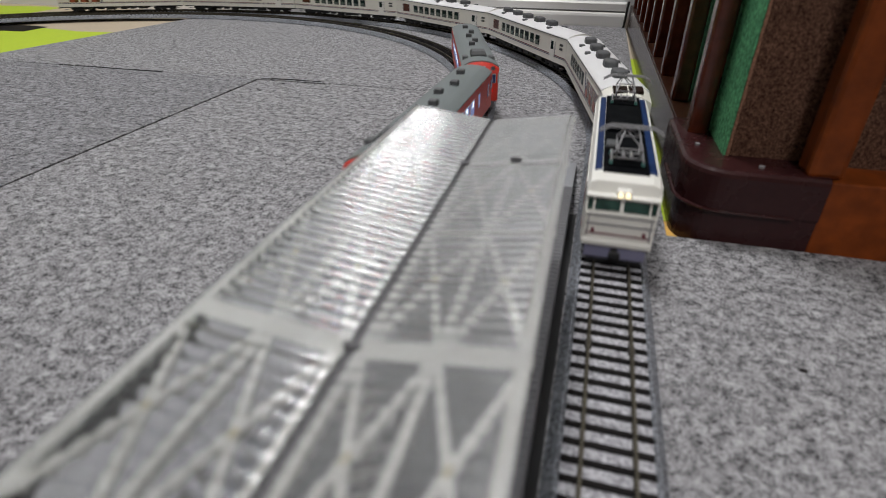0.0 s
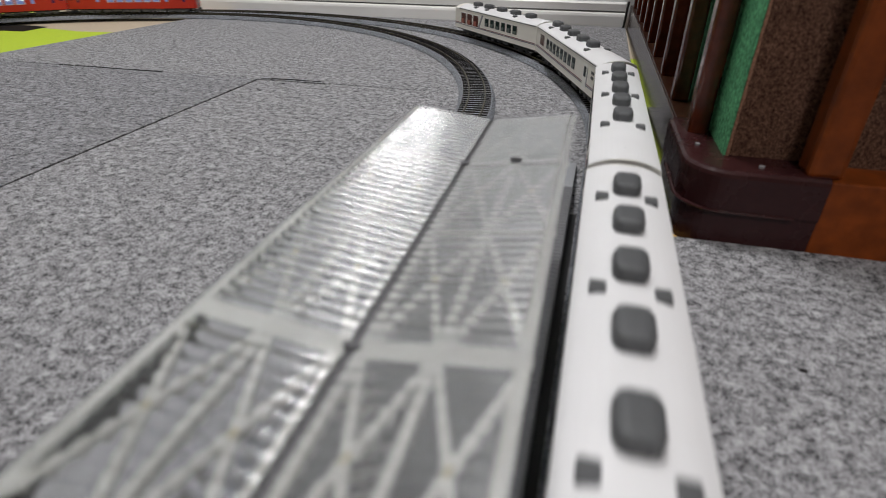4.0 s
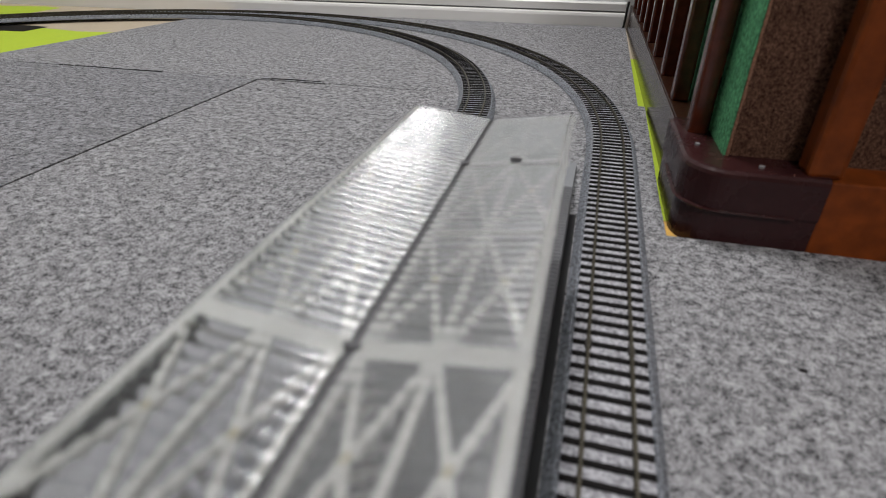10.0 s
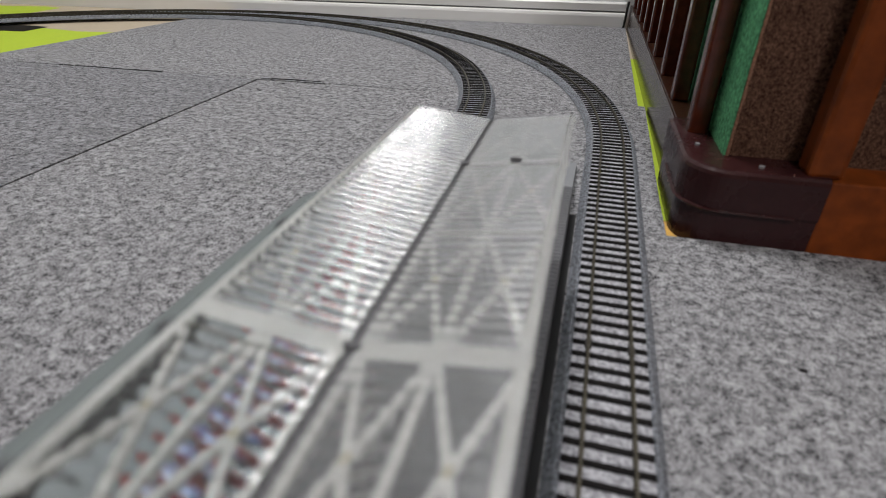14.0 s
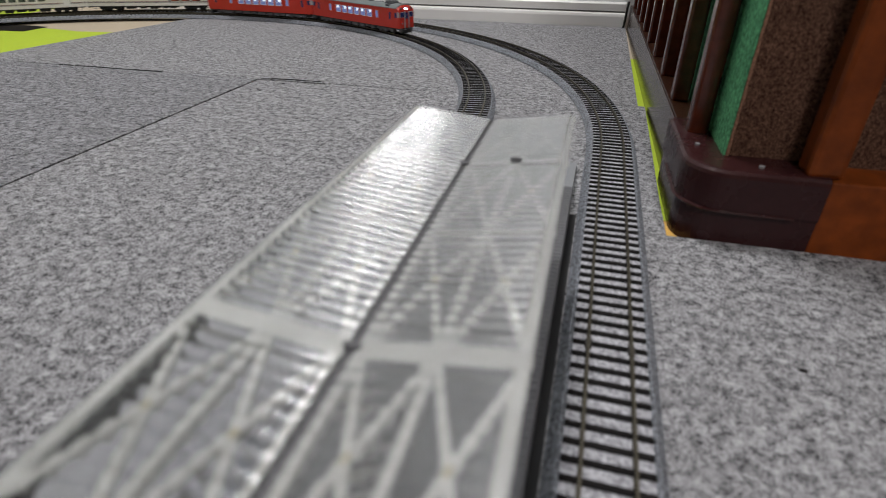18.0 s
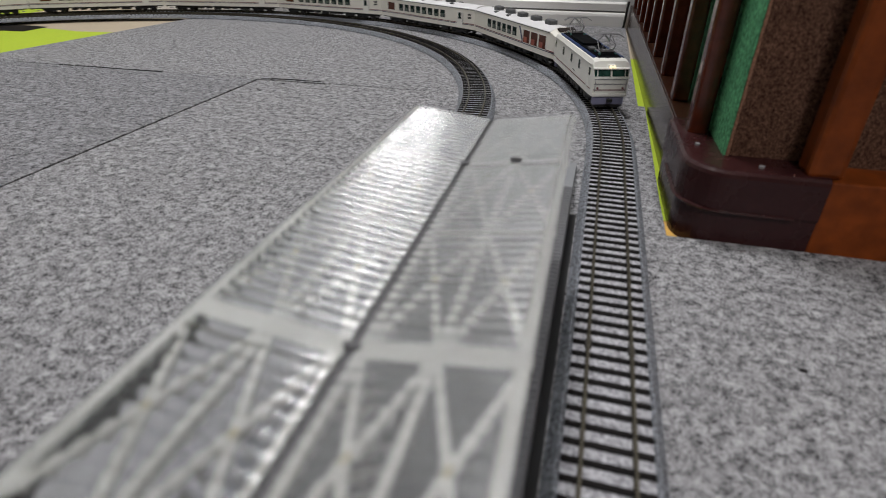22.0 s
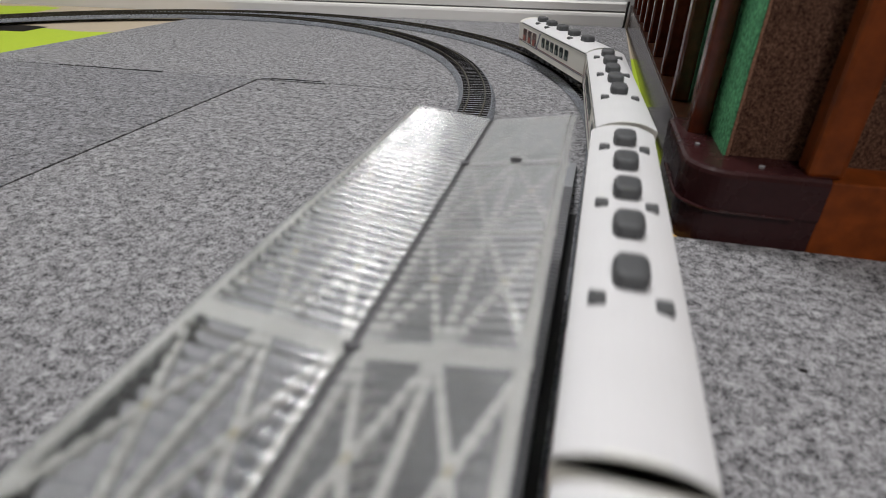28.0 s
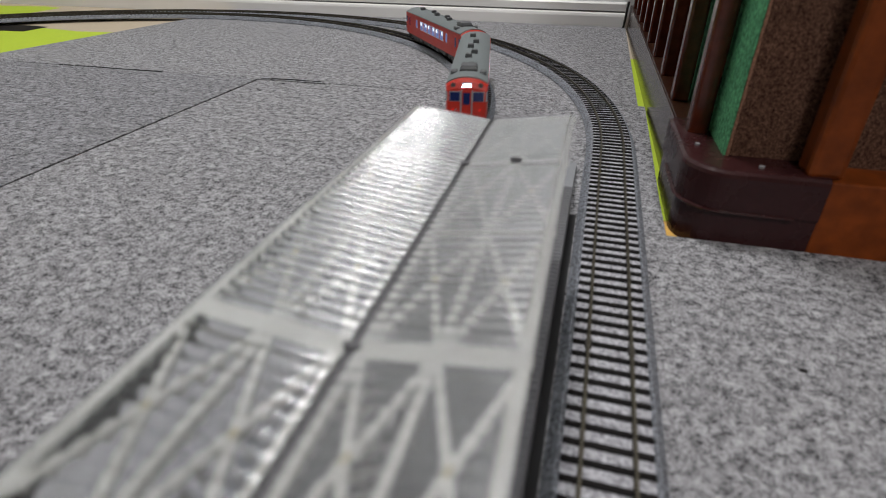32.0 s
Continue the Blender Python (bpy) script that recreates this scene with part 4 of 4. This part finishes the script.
def white_loco():
    ob = empty("electric_locomotive", Matrix(), "white model electric locomotive with navy roof edges and raised pantograph", "model locomotive")
    L, w = 0.177, 0.0356
    h = L / 2
    z0, z1, crown = 0.0112, 0.0392, 0.0440

    def ring(y, ww, top, z_low=z0, lean=0.0):
        a = ww / 2
        return [(-a, y, z_low), (-a, y, z1 + lean), (-a + 0.0016, y, top - 0.0012), (-a + 0.005, y, top), (a - 0.005, y, top), (a - 0.0016, y, top - 0.0012), (a, y, z1 + lean), (a, y, z_low)]

    rings = [ring(-h, w - 0.003, 0.0284), ring(-h + 0.0010, w - 0.0016, 0.0292), ring(-h + 0.0040, w - 0.0008, 0.0364), ring(-h + 0.0064, w - 0.0004, crown - 0.0012), ring(-h + 0.0115, w, crown),
             ring(h - 0.0115, w, crown), ring(h - 0.0064, w - 0.0004, crown - 0.0012), ring(h - 0.0040, w - 0.0008, 0.0364), ring(h - 0.0010, w - 0.0016, 0.0292), ring(h, w - 0.003, 0.0284)]
    for r_, cut in ((rings[0], 0.0284), (rings[1], 0.0292), (rings[2], 0.0364), (rings[-1], 0.0284), (rings[-2], 0.0292), (rings[-3], 0.0364)):
        for i in (1, 2, 3, 4, 5, 6):
            x, y, z = r_[i]
            r_[i] = (x, y, min(z, cut))
    part("body", loft(rings), CREAM, ob, "cream white body shell")
    part("roof_deck", box(-0.0112, 0.0112, -h + 0.0145, h - 0.0145, crown - 0.001, crown + 0.0010, 0.0004, 1), LOCO_DECK, ob, "black roof deck")
    for s in (-1, 1):
        part("roof_edge", box(min(s * 0.0114, s * 0.0150), max(s * 0.0114, s * 0.0150), -h + 0.0175, h - 0.0175, crown - 0.0022, crown + 0.0006, 0.0005, 1), LOCO_BLUE, ob, "navy blue roof edge")
    part("roof_box", box(-0.0100, 0.0100, -h + 0.046, h - 0.077, crown + 0.001, crown + 0.0030, 0.0008, 2), LOCO_DECK, ob, "black resistor box")
    part("roof_box", box(0.0040, 0.0105, h - 0.056, h - 0.046, crown + 0.001, crown + 0.0036, 0.0006, 1), AC_GREY, ob, "grey roof box")
    pantograph(ob, h - 0.030, True)
    pantograph(ob, -h + 0.030, True)
    for e in (-1, 1):
        y = e * h

        def q(d0, d1):
            return min(y - e * d0, y - e * d1), max(y - e * d0, y - e * d1)

        a, b = q(0.0002, -0.0008)
        part("bumper_lip", box(-0.0168, 0.0168, *q(0.004, -0.0012), z0 - 0.0004, z0 + 0.0028, 0.0006, 1), CREAM, ob)
        part("stripe", box(-0.0156, 0.0156, *q(0.001, -0.0003), 0.0168, 0.0176), STRIPE_MAROON, ob, "thin maroon stripe")
        for z in (0.0222, 0.0268):
            part("trim_band", box(-0.0158, 0.0158, *q(0.001, -0.0005), z, z + 0.0008), PANTO, ob)
        # windscreens lie on the leaning front
        for x0, x1 in ((-0.0160, -0.0138), (-0.0126, -0.0010), (0.0010, 0.0126), (0.0138, 0.0160)):
            bm = bmesh.new()
            pts = [(x0, y - e * 0.0018, 0.0297), (x1, y - e * 0.0018, 0.0297), (x1, y - e * 0.0042, 0.0356), (x0, y - e * 0.0042, 0.0356)]
            vs = [bm.verts.new((px, py + o, pz)) for o in (0.0, e * 0.0012) for px, py, pz in pts]
            for q4 in ((0, 1, 2, 3), (7, 6, 5, 4), (0, 4, 5, 1), (1, 5, 6, 2), (2, 6, 7, 3), (3, 7, 4, 0)):
                bm.faces.new([vs[i] for i in q4])
            part("windscreen", bm, WINDSCREEN, ob, "dark green windscreen")
        part("roof_brow", box(-0.0172, 0.0172, *q(0.008, 0.0008), 0.0358, 0.0372, 0.0005, 2), CREAM, ob)
        case = part("headlamp_case", box(-0.0036, 0.0036, *q(0.009, 0.0012), 0.0364, 0.0402, 0.0012, 2), CREAM, ob)
        for x in (-0.0018, 0.0018):
            part("headlamp", tube((x, y - e * 0.0016, 0.0383), (x, y - e * 0.0004, 0.0383), 0.0012, 12), HEADLAMP, case, "lit warm headlamp")
        for x in (-0.0122, 0.0122):
            part("tail_lamp", tube((x, y - e * 0.0005, 0.0190), (x, y + e * 0.0008, 0.0190), 0.0010, 10), STRIPE_MAROON, ob)
        part("skirt", box(-0.0150, 0.0150, *q(0.006, 0.0004), 0.0030, z0 - 0.0006, 0.0006, 1), LOCO_SKIRT, ob, "lavender grey buffer skirt")
        part("pilot", box(-0.0135, 0.0135, *q(0.004, 0.0002), 0.0008, 0.0030), UNDER_BLACK, ob)
        for x in (-0.0148, 0.0148):
            part("handrail", bar((x, y - e * 0.0002 + e * 0.001, 0.0160), (x, y - e * 0.001 + e * 0.001, 0.0262), 0.0005, 0.0005), PANTO, ob)
        coupler(ob, e * (h - 0.001), e)

    def side(s):
        part("stripe", plate(s, w, -h + 0.006, h - 0.006, 0.0168, 0.0177, 0.00015), STRIPE_MAROON, ob)
        for y0 in (-0.0385, -0.0005, 0.0330):
            fr = part("side_window", plate(s, w, y0 - 0.0005, y0 + 0.0055, 0.0265, 0.0352, 0.0002), WINDOW_FRAME, ob)
            part("pane", plate(s, w, y0, y0 + 0.0050, 0.0270, 0.0347, 0.0004), GLASS_DARK, fr)
        part("rain_gutter", plate(s, w, -h + 0.012, h - 0.012, 0.0386, 0.0391, 0.0004), CREAM, ob)
        bm = bmesh.new()
        for i in range(4):
            yy = 0.012 + 0.0024 * i
            vs = plate(s, w, yy, yy + 0.0015, 0.0206, 0.0214, 0.0003)
            me = bpy.data.meshes.new("bar")
            vs.to_mesh(me)
            vs.free()
            bm.from_mesh(me)
            bpy.data.meshes.remove(me)
        part("name_bars", bm, UNDER_GREY, ob, "small dark lettering bars")
        for y0 in (-h + 0.010, h - 0.0155):
            d = part("cab_door", plate(s, w, y0 + 0.006 * (1 if y0 < 0 else -1), y0 + 0.0055 + 0.006 * (1 if y0 < 0 else -1), 0.0128, 0.0368, 0.0002), CREAM, ob)
            part("cab_window", plate(s, w, y0, y0 + 0.0045, 0.0285, 0.0355, 0.0003), GLASS_DARK, ob)

    both_sides(side)
    part("underframe", box(-0.0150, 0.0150, -h + 0.007, h - 0.007, 0.0080, 0.0113), UNDER_BLACK, ob)
    for y in (-0.056, 0.0, 0.056):
        bogie(ob, y, 0.024)
    for y in (-0.026, 0.026):
        part("equipment_box", box(-0.0150, 0.0150, y - 0.006, y + 0.006, 0.0030, 0.0082, 0.0006, 1), UNDER_BLACK, ob)
    return ob


def red_railcar(index):
    ob = empty("diesel_railcar", Matrix(), "vermilion model railcar with grey roof and lit windows", "model train car", "cars of the red train")
    L, w = 0.247, 0.0345
    h = L / 2
    z0, z1, crown = 0.0098, 0.0384, 0.0452
    rings = [shell_ring(w - 0.0030, z0, z1 - 0.0040, crown - 0.0078, -h), shell_ring(w - 0.0008, z0, z1 - 0.0012, crown - 0.0036, -h + 0.0018), shell_ring(w, z0, z1, crown - 0.0010, -h + 0.0040),
             shell_ring(w, z0, z1, crown - 0.0010, h - 0.0040), shell_ring(w - 0.0008, z0, z1 - 0.0012, crown - 0.0036, h - 0.0018), shell_ring(w - 0.0030, z0, z1 - 0.0040, crown - 0.0078, h)]
    part("body", loft(rings), RED_PAINT, ob, "vermilion painted body")
    roof = [shell_ring(w + 0.0002, z1 + 0.0009, z1 + 0.0011, crown, y) for y in (-h + 0.0058, h - 0.0058)]
    part("roof", loft(roof), ROOF_GREY, ob, "matt grey roof", smooth=False)

    def side(s):
        n = 6
        for i in range(n):
            y0 = -0.054 + i * 0.0176
            fr = part("window", plate(s, w, y0 - 0.0010, y0 + 0.0128, 0.0218, 0.0340, 0.0002), SASH_WHITE, ob, "pale window frame")
            part("pane", plate(s, w, y0, y0 + 0.0118, 0.0228, 0.0280, 0.0004), LIT_WINDOW, fr)
            part("pane", plate(s, w, y0, y0 + 0.0118, 0.0286, 0.0332, 0.0004), LIT_WINDOW, fr)
            # glowing patch painted on the pane for the brightest bits of the lit interior
            part("lit_seat", plate(s, w, y0 + 0.0010 + 0.004 * (i % 2), y0 + 0.0052 + 0.004 * (i % 2), 0.0290, 0.0328, 0.0006), LIT_PATCH, fr)
        for y0 in (0.062, -0.0705):
            fr = part("window", plate(s, w, y0 - 0.0006, y0 + 0.0056, 0.0222, 0.0338, 0.0002), PILLAR_GREY, ob)
            part("pane", plate(s, w, y0, y0 + 0.0050, 0.0229, 0.0331, 0.0004), LIT_WINDOW, fr)
        for y0 in (-h + 0.0165, h - 0.0275):
            d = part("door", plate(s, w, y0, y0 + 0.0110, 0.0112, 0.0352, 0.0002), RED_PAINT, ob)
            part("door_window", plate(s, w, y0 + 0.0032, y0 + 0.0078, 0.0222, 0.0335, 0.0004), BLUE_WINDOW, d)
        for e in (-1, 1):
            y = e * (h - 0.0075)
            part("cab_window", plate(s, w, y - 0.003, y + 0.003, 0.0262, 0.0335, 0.0003), BLUE_WINDOW, ob)
        part("rain_gutter", plate(s, w, -h + 0.006, h - 0.006, z1 - 0.0001, z1 + 0.0006, 0.0004), RED_PAINT, ob)

    both_sides(side)
    for e in (-1, 1):
        y = e * h

        def q(d0, d1):
            return min(y - e * d0, y - e * d1), max(y - e * d0, y - e * d1)

        for x0, x1 in ((-0.0138, -0.0056), (0.0056, 0.0138)):
            fr = part("cab_window_frame", box(x0 - 0.0006, x1 + 0.0006, *q(0.002, -0.0003), 0.0262, 0.0346, 0.0003, 1), PILLAR_GREY, ob)
            part("cab_pane", box(x0, x1, *q(0.001, -0.0006), 0.0268, 0.0340), BLUE_WINDOW, fr)
            side_x = 0.0160 if x0 > 0 else -0.0160
            part("cab_corner", box(side_x - 0.0012, side_x + 0.0012, *q(0.0046, 0.0002), 0.0264, 0.0344, 0.0005, 2), CAB_SILVER, ob, "silver framed corner glazing")
        door = part("gangway_door", box(-0.0038, 0.0038, *q(0.002, -0.0004), 0.0105, 0.0345), RED_PAINT, ob)
        part("door_pane", box(-0.0028, 0.0028, *q(0.001, -0.0008), 0.0240, 0.0335), BLUE_WINDOW, door)
        for x in (-0.0045, 0.0045):
            part("gangway_pillar", box(x - 0.0006, x + 0.0006, *q(0.002, -0.0018), 0.0100, 0.0355, 0.0002, 1), PILLAR_GREY, ob)
        lampcase = part("headlamp_case", box(-0.0044, 0.0044, *q(0.009, 0.0010), 0.0368, 0.0414, 0.0010, 2), PILLAR_GREY, ob)
        part("lamp_glass", box(-0.0034, 0.0034, *q(0.004, 0.0007), 0.0369, 0.0404, 0.0008, 1), LED_GLASS, lampcase, "lit headlamp glass")
        for x in (-0.0020, 0.0020):
            part("headlamp", tube((x, y - e * 0.0014, 0.0386), (x, y - e * 0.0002, 0.0386), 0.0014, 12), LED_WHITE, lampcase, "bright white headlamp")
        for x in (-0.0112, 0.0112):
            pod = part("marker_lamp", tube((x, y - e * 0.010, 0.0392), (x, y - e * 0.0012, 0.0392), 0.0024, 14), RED_PAINT, ob)
            part("rim", tube((x, y - e * 0.0014, 0.0392), (x, y - e * 0.0006, 0.0392), 0.0019, 12), UNDER_GREY, pod)
            part("lens", tube((x, y - e * 0.0010, 0.0392), (x, y - e * 0.0003, 0.0392), 0.0012, 10), LAMP_DARK, pod)
            part("tail_lamp", tube((x, y - e * 0.0004, 0.0195), (x, y + e * 0.0009, 0.0195), 0.0009, 10), TAIL_RED, ob)
        bm = bmesh.new()
        for x, z in ((-0.0088, 0.0190), (-0.0075, 0.0172), (-0.0100, 0.0172), (-0.0088, 0.0155)):
            box(x - 0.0006, x + 0.0006, *q(0.001, -0.0003), z, z + 0.0010, 0, 1, bm)
        part("emblem", bm, PILLAR_GREY, ob, "small pale emblem bars")
        part("snow_plough", loft([[(-0.0125, y - e * 0.001, z), (0.0125, y - e * 0.001, z), (0.0105, y - e * 0.005, z), (-0.0105, y - e * 0.005, z)] for z in (0.0016, 0.0062)]), UNDER_BLACK, ob)
        for x in (-0.0115, 0.0115):
            part("step", box(x - 0.0022, x + 0.0022, *q(0.0035, 0.0005), 0.0034, 0.0095), UNDER_GREY, ob)
        coupler(ob, e * (h - 0.0005), e)
    vent = mesh_of(loft([[(-0.0031, y, -0.0015), (0.0031, y, -0.0015), (0.0031, y, z), (0.0024, y, z + 0.0006), (-0.0024, y, z + 0.0006), (-0.0031, y, z)] for y, z in ((-0.0028, 0.0026), (-0.0018, 0.0032), (0.0018, 0.0032), (0.0028, 0.0026))]), AC_GREY, False, "ventilator")
    for i, y in enumerate((0.080, 0.041, 0.0135, -0.0165, -0.037)):
        shared("ventilator", vent, ob, Matrix.Translation(((0.0024 if i % 2 else -0.0024), y, crown)))
    part("radiator", loft([[(-a, -0.088 - b, z), (a, -0.088 - b, z), (a, -0.088 + b, z), (-a, -0.088 + b, z)] for a, b, z in ((0.0078, 0.0090, crown - 0.004), (0.0074, 0.0086, crown + 0.0014), (0.0062, 0.0070, crown + 0.0040))]), AC_GREY, ob, "dark grey roof radiator")
    for x in (-0.0125, 0.0125):
        part("radiator_duct", box(x - 0.0028, x + 0.0028, -0.097, -0.088, crown - 0.0050, crown - 0.0002, 0.0008, 1), AC_GREY, ob)
    part("roof_hatch", box(-0.001, 0.004, -0.0620, -0.0600, crown - 0.001, crown + 0.0004), AC_GREY, ob)
    part("underframe", box(-0.0150, 0.0150, -h + 0.004, h - 0.004, 0.0080, 0.0100), UNDER_BLACK, ob)
    rnd = random.Random(50 + index)
    y = -h * 0.46
    while y < h * 0.42:
        ln = rnd.uniform(0.006, 0.016)
        for s in (-1, 1):
            part("equipment_box", box(min(s * 0.0070, s * 0.0148), max(s * 0.0070, s * 0.0148), y, y + ln, 0.0030 + rnd.uniform(0, 0.002), 0.0084, 0.0006, 1), UNDER_GREY, ob)
        y += ln + rnd.uniform(0.002, 0.006)
    for k in (-1, 1):
        bogie(ob, k * (h - 0.038), side_material=UNDER_GREY)
    return ob


UNITS_A = (0.046, 0.085, 0.124, 0.162, 0.201)
VENTS_A = ((1, 0.1885), (-1, 0.1885), (1, 0.1475), (-1, 0.1085), (-1, 0.0675))
UNITS_B = (0.0765, 0.112, 0.148, 0.183, 0.219)
VENTS_B = ((1, 0.2095), (-1, 0.2095), (1, 0.1355), (-1, 0.1355), (1, 0.062), (-1, 0.062))
UNITS_C = (0.042, 0.0815, 0.120, 0.1585, 0.194)
VENTS_C = ((1, 0.0665), (-1, 0.0685), (-1, 0.109), (1, 0.1465), (1, 0.1815))
COACH, TAIL, PITCH = 0.250, 0.239, 0.257
LOCO = white_loco()
COACHES = []
for k in range(6):
    if k == 0:
        COACHES.append(white_coach(COACH, UNITS_A, VENTS_A, 1, k))
    elif k == 5:
        COACHES.append(white_coach(TAIL, [TAIL - u for u in UNITS_C], [(s, TAIL - u) for s, u in VENTS_C], -1, k))
    elif k == 1:
        COACHES.append(white_coach(COACH, UNITS_B, VENTS_B, 0, k))
    else:
        COACHES.append(copy_thing(COACHES[1], Matrix()))
RED_CARS = [red_railcar(0)]
RED_CARS.append(copy_thing(RED_CARS[0], Matrix()))


# ---------------------------------------------------------------- what moves
def white_front(t):
    """How far along the loop the locomotive's front has come; it runs against s."""
    L = OUTER.length
    knots = [(0.0, 0.2462), (2.0, -0.2115), (8.0, -1.6047), (19.0, 1.2488 - L), (22.2, 0.4960 - L), (23.0, 0.3037 - L), (25.0, -0.1625 - L), (32.0, -1.8036 - L)]
    return float(np.interp(t, [k[0] for k in knots], [k[1] for k in knots]))


def red_rear(t):
    lag = float(np.interp(t, (0.0, 1.0, 16.5, 29.0, 30.3, 31.0, 31.4, 32.0), (0.004, 0.0, 0.0, -0.008, -0.012, -0.009, -0.005, 0.0)))
    return 0.5666 + lag + INNER.length / 15.694 * (t - 1.0)


def motions():
    times = [0.2 * i for i in range(161)]
    walk(LOCO, [(t, OUTER.stand(white_front(t) + 0.0885, 0.056, -1)) for t in times])
    for k, ob in enumerate(COACHES):
        mid = 0.181 + PITCH * k + (COACH if k < 5 else TAIL) / 2
        walk(ob, [(t, OUTER.stand(white_front(t) + mid, 0.085, -1, 0.0007)) for t in times])
    for k, ob in enumerate(RED_CARS):
        walk(ob, [(t, INNER.stand(red_rear(t) - 0.0145 + 0.1235 + 0.2535 * k, 0.0855, 1)) for t in times])


motions()
